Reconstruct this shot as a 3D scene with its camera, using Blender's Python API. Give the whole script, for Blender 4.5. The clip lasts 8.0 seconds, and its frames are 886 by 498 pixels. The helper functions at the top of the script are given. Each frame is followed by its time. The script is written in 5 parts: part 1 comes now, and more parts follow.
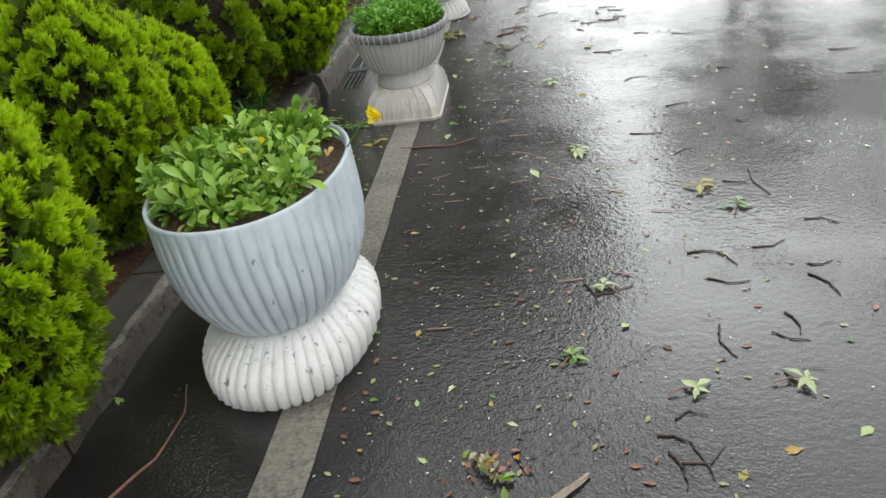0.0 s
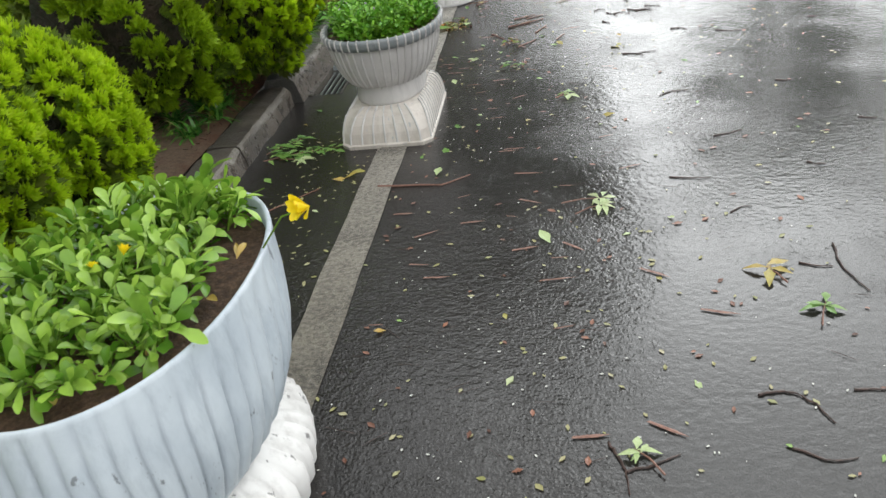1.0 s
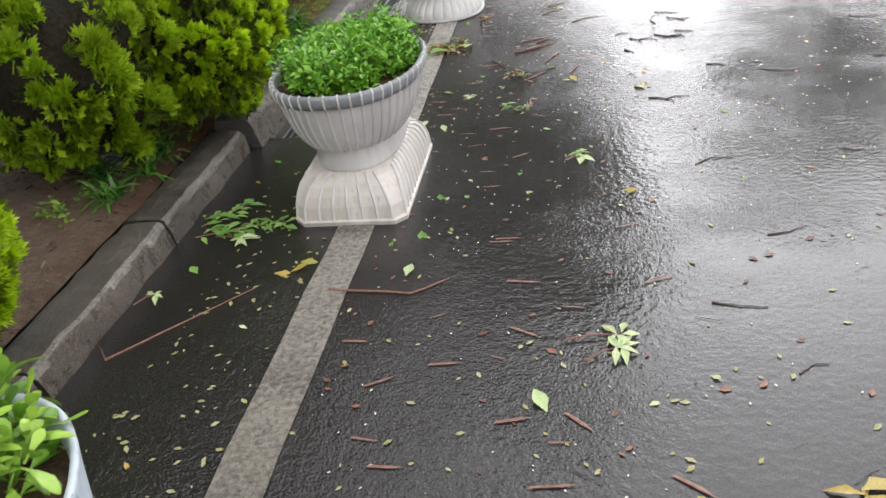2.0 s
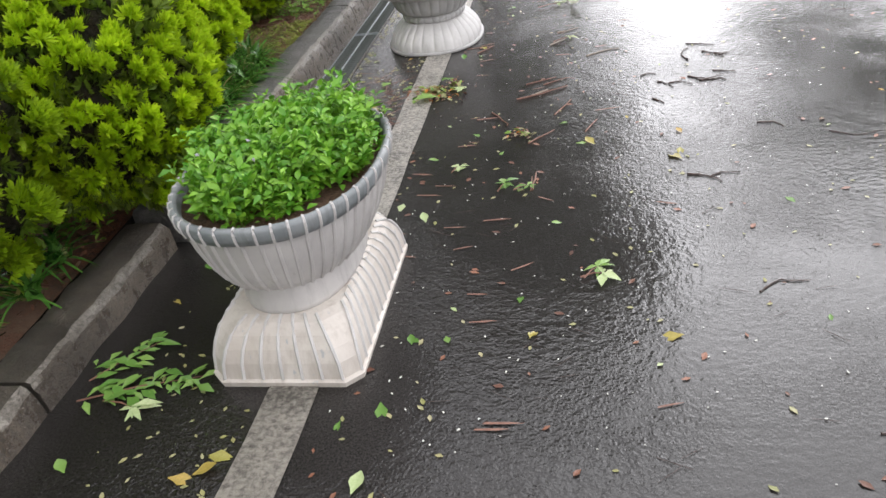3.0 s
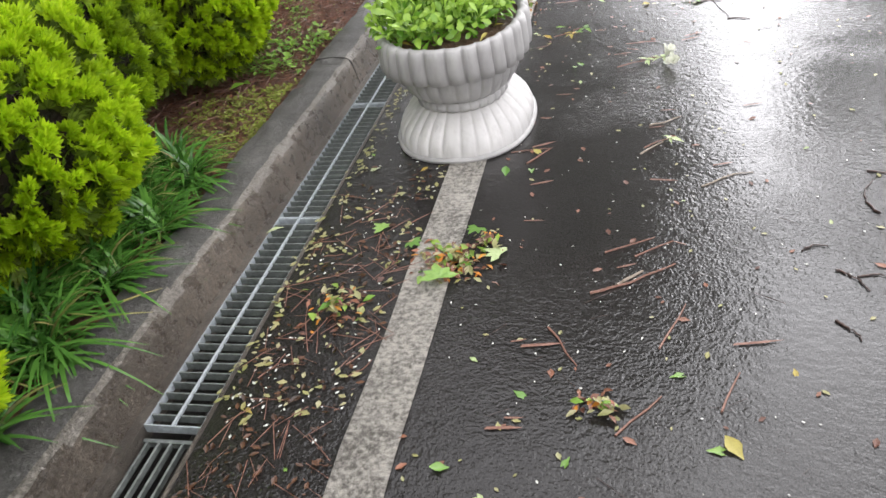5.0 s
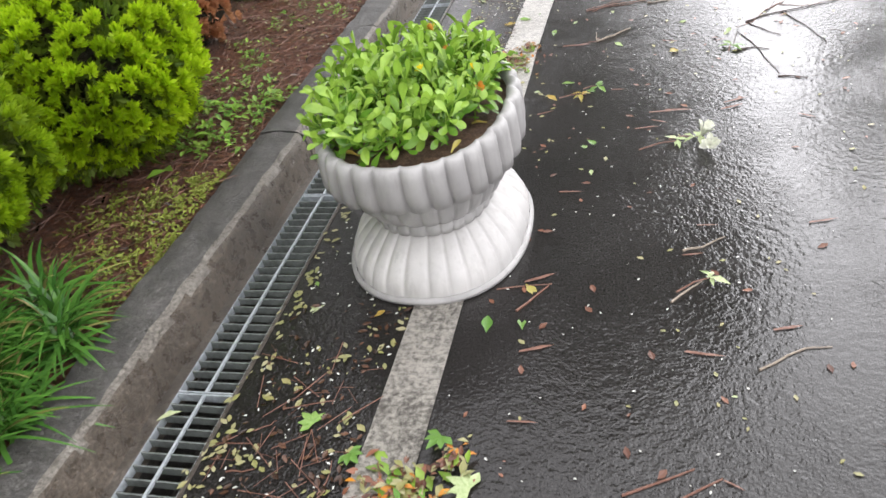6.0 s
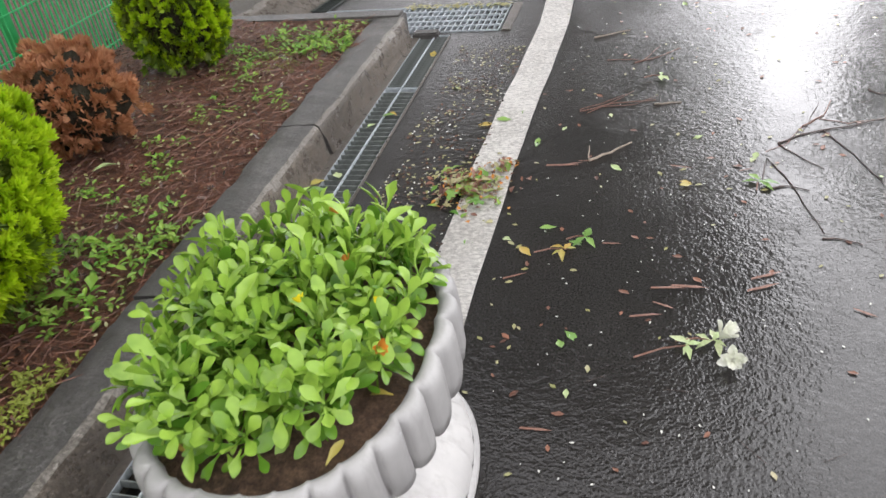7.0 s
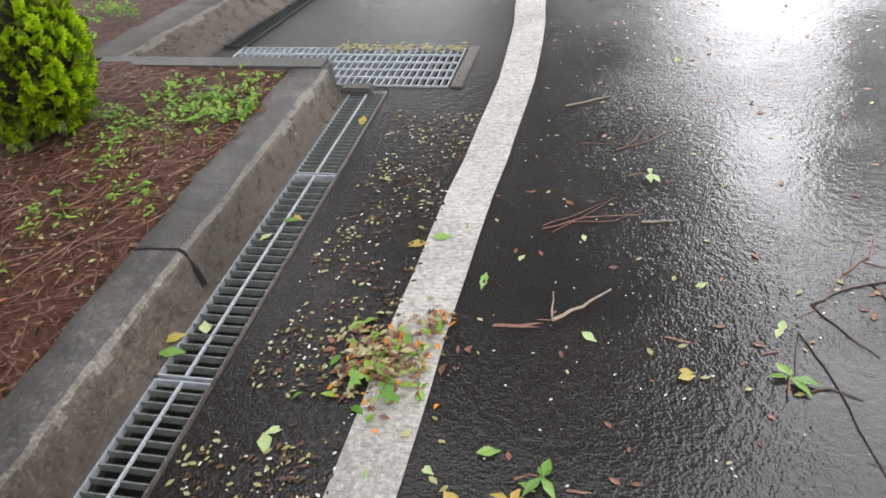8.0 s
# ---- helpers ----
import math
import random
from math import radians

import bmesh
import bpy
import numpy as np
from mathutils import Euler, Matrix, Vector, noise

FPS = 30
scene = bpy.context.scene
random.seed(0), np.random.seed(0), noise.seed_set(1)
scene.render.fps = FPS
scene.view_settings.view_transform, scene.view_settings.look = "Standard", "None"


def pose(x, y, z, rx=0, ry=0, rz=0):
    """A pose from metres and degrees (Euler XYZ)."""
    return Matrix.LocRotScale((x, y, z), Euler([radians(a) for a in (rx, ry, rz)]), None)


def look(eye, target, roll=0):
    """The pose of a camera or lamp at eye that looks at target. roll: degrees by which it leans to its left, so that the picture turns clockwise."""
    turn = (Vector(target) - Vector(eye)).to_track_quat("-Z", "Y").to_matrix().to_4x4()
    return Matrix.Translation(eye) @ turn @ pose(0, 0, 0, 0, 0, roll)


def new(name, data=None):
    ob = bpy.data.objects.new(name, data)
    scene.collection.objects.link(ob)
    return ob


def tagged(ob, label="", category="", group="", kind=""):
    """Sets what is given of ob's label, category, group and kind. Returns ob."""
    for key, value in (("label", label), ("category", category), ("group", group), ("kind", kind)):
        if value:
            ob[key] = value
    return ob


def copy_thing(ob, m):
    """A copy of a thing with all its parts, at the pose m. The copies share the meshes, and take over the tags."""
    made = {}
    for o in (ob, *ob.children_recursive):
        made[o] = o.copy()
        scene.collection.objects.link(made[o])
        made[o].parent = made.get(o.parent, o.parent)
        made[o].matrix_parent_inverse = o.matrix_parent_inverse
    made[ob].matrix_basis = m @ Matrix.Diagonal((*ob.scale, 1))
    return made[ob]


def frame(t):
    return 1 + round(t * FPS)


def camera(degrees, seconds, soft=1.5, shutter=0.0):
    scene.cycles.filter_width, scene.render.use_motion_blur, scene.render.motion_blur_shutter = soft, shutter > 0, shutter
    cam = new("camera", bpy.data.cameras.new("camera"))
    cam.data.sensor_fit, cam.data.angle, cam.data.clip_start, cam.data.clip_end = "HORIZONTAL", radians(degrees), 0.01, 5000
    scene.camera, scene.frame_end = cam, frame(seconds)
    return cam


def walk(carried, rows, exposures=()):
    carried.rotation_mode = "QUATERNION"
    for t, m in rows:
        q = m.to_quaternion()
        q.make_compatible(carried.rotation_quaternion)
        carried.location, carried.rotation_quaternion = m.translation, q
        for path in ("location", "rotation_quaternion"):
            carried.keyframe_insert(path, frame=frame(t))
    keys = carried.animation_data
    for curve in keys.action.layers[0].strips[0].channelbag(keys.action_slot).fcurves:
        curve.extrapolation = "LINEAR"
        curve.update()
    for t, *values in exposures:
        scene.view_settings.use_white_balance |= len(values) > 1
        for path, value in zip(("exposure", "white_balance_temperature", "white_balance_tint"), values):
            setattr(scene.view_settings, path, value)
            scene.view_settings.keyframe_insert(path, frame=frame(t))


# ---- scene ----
cam = camera(60.0, 8.0, soft=1.5, shutter=0.1)
PATH = [
    (0, (0.668, -0.046, 1.423), (0.423, 1.721, 0.518), -8.0),
    (0.5, (0.729, 0.444, 1.412), (0.457, 2.188, 0.471), -8.2),
    (1, (0.719, 0.934, 1.397), (0.428, 2.657, 0.423), -7.9),
    (1.5, (0.758, 1.403, 1.382), (0.45, 3.109, 0.383), -7.9),
    (1.7, (0.759, 1.592, 1.414), (0.446, 3.292, 0.408), -6.6),
    (2.8, (0.768, 2.654, 1.423), (0.422, 4.346, 0.413), -7.8),
    (3, (0.76, 2.868, 1.425), (0.41, 4.549, 0.399), -7.7),
    (3.5, (0.698, 3.329, 1.403), (0.305, 4.973, 0.335), -7.5),
    (4, (0.645, 3.804, 1.444), (0.24, 5.433, 0.357), -7.8),
    (4.5, (0.62, 4.302, 1.484), (0.172, 5.898, 0.365), -8.4),
    (4.7, (0.586, 4.489, 1.478), (0.132, 6.09, 0.369), -8.4),
    (5.8, (0.555, 5.579, 1.495), (0.054, 7.141, 0.351), -10.3),
    (6, (0.539, 5.782, 1.493), (0.035, 7.34, 0.344), -9.7),
    (6.5, (0.528, 6.307, 1.497), (0.031, 7.874, 0.359), -9.1),
    (7, (0.549, 6.825, 1.521), (0.03, 8.394, 0.394), -8.1),
    (7.5, (0.505, 7.338, 1.492), (0.001, 8.885, 0.329), -6.3),
    (8, (0.477, 7.91, 1.508), (0.03, 9.464, 0.332), -5.9),
]
walk(cam, [(t, look(eye, target, roll)) for t, eye, target, roll in PATH], [(0, 0.38, 6500, 3), (0.5, 0.3, 6500, 2), (1.0, 0.56, 6500, 4), (1.7, 0.78, 6500, 9), (3.5, 0.86, 6500, 10), (4.5, 1.0, 6500, 10), (5.8, 1.16, 6500, 10), (6.5, 0.98, 6500, 10), (7.0, 0.92, 6500, 10), (8.0, 0.97, 6500, 10)])

# ---- sky and light: bright overcast after rain ----
world = bpy.data.worlds.new("overcast_sky")
world.use_nodes = True
scene.world = world
wn, wl = world.node_tree.nodes, world.node_tree.links
sky = wn.new("ShaderNodeTexSky")
sky.sky_type, sky.sun_disc = "NISHITA", False
sky.sun_elevation, sky.sun_rotation = radians(28), radians(12)
sky.air_density, sky.dust_density, sky.ozone_density = 1.0, 6.0, 1.0
haze = wn.new("ShaderNodeMix")
haze.data_type = "RGBA"
haze.inputs["Factor"].default_value = 0.79
haze.inputs["B"].default_value = (8.05, 7.92, 8.25, 1)
grey = wn.new("ShaderNodeRGBToBW")
cloud = wn.new("ShaderNodeMix")
cloud.data_type, cloud.blend_type = "RGBA", "MULTIPLY"
cloud.inputs["Factor"].default_value = 1.0
cloud.inputs["B"].default_value = (1.0, 0.985, 1.03, 1)
wl.new(sky.outputs["Color"], grey.inputs["Color"])
wl.new(grey.outputs["Val"], cloud.inputs["A"])
wl.new(cloud.outputs["Result"], haze.inputs["A"])
wl.new(haze.outputs["Result"], wn["Background"].inputs["Color"])
wn["Background"].inputs["Strength"].default_value = 0.15

sun = new("sun", bpy.data.lights.new("sun", "SUN"))
sun.data.energy, sun.data.angle, sun.data.color = 0.6, radians(60), (0.98, 0.99, 1.0)
sun.matrix_world = look((3.8, 8.0, 5.0), (0, 0, 0))


# ---- materials ----
def rgb(c):
    return (c[0], c[1], c[2], 1)


class Nodes:
    """A material's node tree, with the noise and mixing that most surfaces here need."""

    def __init__(self, name):
        self.mat = bpy.data.materials.new(name)
        self.mat.use_nodes = True
        self.t = self.mat.node_tree
        self.out = self.t.nodes["Principled BSDF"]
        self.coord = self.t.nodes.new("ShaderNodeTexCoord").outputs["Object"]

    def add(self, kind):
        return self.t.nodes.new(kind)

    def link(self, a, b):
        self.t.links.new(a, b)

    def world(self):
        self.coord = self.add("ShaderNodeNewGeometry").outputs["Position"]
        return self

    def noise(self, scale, detail=4, rough=0.6, lo=0.35, hi=0.65, stretch=None):
        n = self.add("ShaderNodeTexNoise")
        n.inputs["Scale"].default_value, n.inputs["Detail"].default_value, n.inputs["Roughness"].default_value = scale, detail, rough
        src = self.coord
        if stretch:
            m = self.add("ShaderNodeMapping")
            m.inputs["Scale"].default_value = stretch
            self.link(src, m.inputs["Vector"])
            src = m.outputs["Vector"]
        self.link(src, n.inputs["Vector"])
        return self.ramp(n.outputs["Fac"], lo, hi)

    def cells(self, scale, lo, hi):
        n = self.add("ShaderNodeTexVoronoi")
        n.inputs["Scale"].default_value = scale
        self.link(self.coord, n.inputs["Vector"])
        return self.ramp(n.outputs["Distance"], lo, hi)

    def ramp(self, v, lo, hi, to0=0.0, to1=1.0):
        r = self.add("ShaderNodeMapRange")
        self.link(v, r.inputs["Value"])
        for k, x in (("From Min", lo), ("From Max", hi), ("To Min", to0), ("To Max", to1)):
            r.inputs[k].default_value = x
        return r.outputs["Result"]

    def math(self, op, a, b):
        m = self.add("ShaderNodeMath")
        m.operation = op
        for i, v in enumerate((a, b)):
            if isinstance(v, (int, float)):
                m.inputs[i].default_value = v
            else:
                self.link(v, m.inputs[i])
        return m.outputs[0]

    def mix(self, f, a, b):
        m = self.add("ShaderNodeMix")
        m.data_type = "RGBA"
        if isinstance(f, (int, float)):
            m.inputs["Factor"].default_value = f
        else:
            self.link(f, m.inputs["Factor"])
        for k, v in (("A", a), ("B", b)):
            if isinstance(v, tuple):
                m.inputs[k].default_value = rgb(v)
            else:
                self.link(v, m.inputs[k])
        return m.outputs["Result"]

    def axis(self, i):
        s = self.add("ShaderNodeSeparateXYZ")
        self.link(self.coord, s.inputs[0])
        return s.outputs[i]

    def random(self, island=False):
        if island:
            return self.add("ShaderNodeNewGeometry").outputs["Random Per Island"]
        return self.add("ShaderNodeObjectInfo").outputs["Random"]

    def bump(self, h, distance, strength=1.0, socket="Normal"):
        b = self.add("ShaderNodeBump")
        b.inputs["Distance"].default_value = distance
        if isinstance(strength, (int, float)):
            b.inputs["Strength"].default_value = strength
        else:
            self.link(strength, b.inputs["Strength"])
        self.link(h, b.inputs["Height"])
        self.link(b.outputs["Normal"], self.out.inputs[socket])
        return b

    def set(self, **kw):
        for k, v in kw.items():
            s = self.out.inputs[k.replace("_", " ")]
            if isinstance(v, (int, float)):
                s.default_value = v
            elif isinstance(v, tuple):
                s.default_value = rgb(v)
            else:
                self.link(v, s)
        return self.mat


def wet_asphalt():
    n = Nodes("wet_asphalt").world()
    grain = n.noise(150, 4, 0.7, 0.36, 0.64)
    stones = n.cells(120, 0.05, 0.55)
    patch = n.noise(1.3, 4, 0.6, 0.4, 0.62)
    # a film of rain water lies over the stones, deeper away from the line
    film = n.math("MULTIPLY", n.noise(1.1, 3, 0.6, 0.34, 0.6), n.ramp(n.axis(0), 0.1, 1.3, 0.3, 1.0))
    tone = n.mix(grain, (0.004, 0.0036, 0.0032), (0.058, 0.052, 0.048))
    tone = n.mix(n.math("MULTIPLY", patch, 0.55), tone, (0.018, 0.016, 0.0148))
    fine = n.noise(280, 4, 0.75, 0.25, 0.75)
    n.bump(n.math("ADD", grain, n.math("ADD", fine, n.math("MULTIPLY", stones, 0.5))), 0.004, 0.9)
    ripple = n.noise(40, 3, 0.5, 0.2, 0.8)
    swell = n.noise(10, 2, 0.5, 0.2, 0.8)
    pebble = n.noise(108, 1, 0.4, 0.25, 0.75)
    wet = n.math("ADD", n.math("MULTIPLY", ripple, 0.33), n.math("MULTIPLY", pebble, n.ramp(film, 0.1, 0.8, 0.25, 0.07)))
    wet = n.math("ADD", wet, n.math("MULTIPLY", swell, 0.26))
    n.bump(wet, 0.005, n.ramp(film, 0.15, 0.9, 0.8, 0.48), "Coat Normal")
    n.out.inputs["Specular IOR Level"].default_value = 0.06
    return n.set(Base_Color=tone, Roughness=0.5, Coat_Weight=n.ramp(film, 0, 1, 0.85, 1.0), Coat_Roughness=n.ramp(film, 0, 1, 0.05, 0.015), Coat_IOR=1.5)


def worn_paint():
    n = Nodes("worn_line_paint").world()
    wear = n.noise(60, 6, 0.8, 0.37, 0.62)
    big = n.noise(3.5, 4, 0.6, 0.3, 0.7)
    newer = n.ramp(n.axis(1), 7.9, 8.3)
    aged = n.mix(n.ramp(n.axis(1), 3.0, 5.6), (0.36, 0.325, 0.265), (0.56, 0.525, 0.465))
    paint = n.mix(newer, aged, (0.80, 0.775, 0.72))
    under = n.mix(newer, (0.10, 0.09, 0.075), (0.30, 0.275, 0.24))
    lost = n.math("MULTIPLY", n.ramp(n.math("ADD", wear, n.math("MULTIPLY", big, 0.6)), 0.55, 1.3), n.ramp(newer, 0, 1, 1.0, 0.7))
    cracks = n.noise(26, 5, 0.8, 0.5, 0.56, (1.0, 3.2, 1.0))
    tone = n.mix(lost, paint, under)
    tone = n.mix(n.math("MULTIPLY", cracks, 0.4), tone, (0.16, 0.15, 0.13))
    n.bump(wear, 0.004, 1.0)
    return n.set(Base_Color=tone, Roughness=0.36)


def concrete(name, a, b, stain, stain_amount=0.6, rough=0.55):
    n = Nodes(name).world()
    fine = n.noise(85, 5, 0.8, 0.45, 0.62)
    mid = n.noise(16, 6, 0.7, 0.36, 0.64)
    big = n.noise(2.2, 4, 0.6, 0.4, 0.65)
    tone = n.mix(mid, a, b)
    tone = n.mix(n.math("MULTIPLY", big, stain_amount), tone, stain)
    tone = n.mix(n.math("MULTIPLY", fine, 0.55), tone, (0.045, 0.038, 0.031))
    n.bump(n.math("ADD", fine, n.math("MULTIPLY", mid, 2.0)), 0.006, 0.8)
    return n.set(Base_Color=tone, Roughness=n.ramp(mid, 0, 1, rough - 0.15, rough + 0.1), Coat_Weight=0.12, Coat_Roughness=0.3)


def planter_paint(name, a, b, dirt, chips, rough=0.38, worn=0.66):
    n = Nodes(name)
    soft = n.noise(5, 4, 0.6, 0.35, 0.65)
    spots = n.noise(26, 5, 0.7, worn, worn + 0.04, (1.0, 1.0, 0.45))
    runs = n.noise(9, 5, 0.65, 0.5, 0.75, (3.0, 3.0, 0.5))
    tone = n.mix(soft, a, b)
    tone = n.mix(n.math("MULTIPLY", runs, 0.55), tone, dirt)
    tone = n.mix(n.math("MULTIPLY", spots, 0.75), tone, chips)
    n.bump(n.math("ADD", soft, n.math("MULTIPLY", n.noise(160, 3, 0.6), 0.15)), 0.002, 0.6)
    return n.set(Base_Color=tone, Roughness=n.ramp(runs, 0, 1, rough, rough + 0.2))


def foliage(name, a, b, c, island=True, rough=0.42, scale=7.0, through_light=0.18):
    n = Nodes(name)
    r = n.random(island)
    tone = n.mix(r, a, b)
    tone = n.mix(n.math("MULTIPLY", n.noise(scale, 3, 0.6, 0.4, 0.7), 0.7), tone, c)
    n.set(Base_Color=tone, Roughness=rough)
    n.out.inputs["Specular IOR Level"].default_value = 0.5
    if through_light:
        mixer, glow = n.add("ShaderNodeMixShader"), n.add("ShaderNodeBsdfTranslucent")
        n.link(tone, glow.inputs["Color"])
        mixer.inputs["Fac"].default_value = through_light
        n.link(n.out.outputs[0], mixer.inputs[1])
        n.link(glow.outputs[0], mixer.inputs[2])
        n.link(mixer.outputs[0], n.t.nodes["Material Output"].inputs["Surface"])
    return n.mat


def soil(name, a, b, c, scale=30, bare=None):
    n = Nodes(name).world()
    fine = n.noise(scale * 3, 5, 0.75, 0.4, 0.62)
    mid = n.noise(scale, 5, 0.75, 0.4, 0.6)
    tone = n.mix(n.noise(1.6, 4, 0.6, 0.4, 0.6), n.mix(mid, a, b), n.mix(mid, c, b))
    tone = n.mix(n.math("MULTIPLY", fine, 0.5), tone, (0.025, 0.013, 0.008))
    if bare:
        y = n.axis(1)
        worn = n.math("MULTIPLY", n.ramp(y, 2.9, 3.4), n.ramp(y, 4.5, 5.0, 1.0, 0.0))
        worn = n.math("MULTIPLY", worn, n.ramp(n.axis(0), -2.0, -1.5))
        worn = n.math("MULTIPLY", worn, n.noise(4, 4, 0.6, 0.3, 0.5))
        tone = n.mix(worn, tone, n.mix(mid, bare, tuple(k * 0.6 for k in bare)))
    n.bump(n.math("ADD", fine, mid), 0.02, 1.0)
    return n.set(Base_Color=tone, Roughness=0.6)


def plain(name, a, b, rough=0.5, metal=0.0, scale=25, island=False, bump=0.0):
    n = Nodes(name)
    tone = n.mix(n.noise(scale, 4, 0.65), a, b)
    if island:
        tone = n.mix(n.math("MULTIPLY", n.random(True), 0.6), tone, b)
    if bump:
        n.bump(n.noise(scale * 3, 4, 0.6), bump)
    return n.set(Base_Color=tone, Roughness=rough, Metallic=metal)


ASPHALT = wet_asphalt()
LINE = worn_paint()
KERB = concrete("kerb_concrete", (0.105, 0.10, 0.094), (0.225, 0.215, 0.202), (0.058, 0.054, 0.049))
KERB_OLD = concrete("old_kerb_concrete", (0.065, 0.053, 0.038), (0.15, 0.124, 0.093), (0.028, 0.022, 0.015), 0.8)
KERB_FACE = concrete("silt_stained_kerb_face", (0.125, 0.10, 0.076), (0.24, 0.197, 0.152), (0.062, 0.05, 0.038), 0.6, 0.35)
# lighter concrete that paints the highlight running along the kerb arris
KERB_HIGHLIGHT = concrete("kerb_arris_highlight", (0.26, 0.235, 0.20), (0.42, 0.385, 0.335), (0.15, 0.13, 0.105), 0.5, 0.4)
APRON = concrete("gutter_concrete", (0.12, 0.10, 0.079), (0.22, 0.19, 0.155), (0.06, 0.048, 0.036), 0.7, 0.4)
# channel walls and floor: much darker than the other concretes
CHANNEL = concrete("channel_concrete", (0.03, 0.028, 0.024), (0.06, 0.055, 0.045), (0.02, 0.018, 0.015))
STEEL = plain("galvanised_steel", (0.62, 0.67, 0.70), (0.42, 0.46, 0.49), 0.35, 0.35, 40)
STEEL_DARK = plain("dark_wet_grate_steel", (0.12, 0.135, 0.13), (0.06, 0.07, 0.065), 0.45, 0.4, 30)
STEEL_OLD = plain("weathered_grate_steel", (0.30, 0.325, 0.31), (0.16, 0.175, 0.165), 0.42, 0.4, 30)
MULCH = soil("bark_mulch", (0.165, 0.056, 0.030), (0.34, 0.132, 0.070), (0.10, 0.047, 0.026), 30, (0.36, 0.235, 0.155))
POT_SOIL = soil("potting_soil", (0.20, 0.105, 0.06), (0.34, 0.20, 0.12), (0.12, 0.065, 0.036), 40)
POT_BLUE = planter_paint("pale_blue_grey_paint", (0.44, 0.50, 0.55), (0.56, 0.62, 0.66), (0.31, 0.36, 0.40), (0.12, 0.13, 0.14), 0.38, 0.635)
POT_WHITE = planter_paint("chalky_white_paint", (0.80, 0.79, 0.77), (0.70, 0.69, 0.67), (0.42, 0.40, 0.38), (0.07, 0.065, 0.06), 0.45, 0.61)
POT_GREY = planter_paint("weathered_grey_paint", (0.50, 0.48, 0.465), (0.60, 0.58, 0.56), (0.37, 0.355, 0.35), (0.36, 0.33, 0.30))
POT_BASE = planter_paint("rain_stained_beige_paint", (0.55, 0.50, 0.445), (0.68, 0.635, 0.58), (0.34, 0.29, 0.24), (0.40, 0.42, 0.44), 0.42, 0.63)
POT_LIP = planter_paint("dark_blue_grey_lip_paint", (0.17, 0.19, 0.195), (0.32, 0.335, 0.34), (0.09, 0.095, 0.09), (0.36, 0.37, 0.37))
POT_PEARL = planter_paint("pearl_grey_paint", (0.35, 0.342, 0.335), (0.44, 0.432, 0.42), (0.25, 0.24, 0.232), (0.42, 0.42, 0.42))
POT_FOOT = planter_paint("clean_white_paint", (0.64, 0.625, 0.605), (0.54, 0.53, 0.515), (0.38, 0.37, 0.35), (0.5, 0.49, 0.48))
SPOON_LEAF = foliage("spoon_leaf", (0.08, 0.235, 0.016), (0.40, 0.60, 0.09), (0.05, 0.145, 0.010), True, 0.25, 11.0)
MINT_LEAF = foliage("mint_leaf", (0.09, 0.29, 0.018), (0.30, 0.56, 0.05), (0.05, 0.16, 0.012), True, 0.4)
THUJA = foliage("golden_thuja_spray", (0.39, 0.58, 0.012), (0.60, 0.78, 0.025), (0.26, 0.42, 0.01), True, 0.5, 5, 0.42)
THUJA_DARK = foliage("dark_thuja_spray", (0.26, 0.42, 0.012), (0.44, 0.62, 0.02), (0.16, 0.24, 0.01), True, 0.5, 5, 0.3)
# inner sprays grow greener; their colour also holds the shade between clumps
THUJA_INNER_SHADE = foliage("shade_darkened_inner_spray", (0.09, 0.17, 0.010), (0.17, 0.27, 0.014), (0.09, 0.08, 0.015), True, 0.6, 5, 0.15)
THUJA_DEAD = foliage("dead_thuja_spray", (0.42, 0.18, 0.08), (0.56, 0.28, 0.14), (0.26, 0.10, 0.05), True, 0.65, 5)
# wood colour taken near black, standing in for shade deep in the shrub
THUJA_CORE = plain("shrub_core_shade", (0.022, 0.026, 0.008), (0.045, 0.028, 0.016), 0.8, 0, 14, False, 0.02)
GRASS = foliage("strap_leaf_grass", (0.028, 0.105, 0.018), (0.14, 0.33, 0.05), (0.07, 0.17, 0.03), True, 0.25, 9.0, 0.06)
GRASS_OLD = foliage("yellowed_strap_leaf", (0.22, 0.27, 0.06), (0.42, 0.36, 0.13), (0.30, 0.22, 0.09), True, 0.4, 9.0, 0.06)
WEED = foliage("weed_leaf", (0.09, 0.25, 0.025), (0.30, 0.48, 0.06), (0.20, 0.24, 0.06), True, 0.45)
MOSS = foliage("yellow_moss", (0.20, 0.24, 0.03), (0.30, 0.34, 0.05), (0.12, 0.12, 0.03), True, 0.6)
LITTER_GREEN = foliage("fresh_fallen_leaf", (0.10, 0.24, 0.04), (0.28, 0.44, 0.11), (0.16, 0.31, 0.06), False, 0.3, 12, 0.15)
LITTER_YELLOW = foliage("yellowing_fallen_leaf", (0.42, 0.40, 0.10), (0.55, 0.34, 0.07), (0.30, 0.25, 0.06), False, 0.35, 14, 0.15)
LITTER_PALE = foliage("pale_leaf_underside", (0.44, 0.56, 0.25), (0.62, 0.66, 0.40), (0.32, 0.45, 0.17), False, 0.4, 12, 0.15)
LITTER_MIX = foliage("mixed_leaf_bits", (0.33, 0.30, 0.11), (0.46, 0.42, 0.26), (0.20, 0.24, 0.06), True, 0.4, 14, 0.1)
LITTER_BROWN = foliage("wet_brown_leaf_bits", (0.07, 0.026, 0.016), (0.32, 0.135, 0.075), (0.15, 0.06, 0.033), True, 0.4, 14, 0.0)
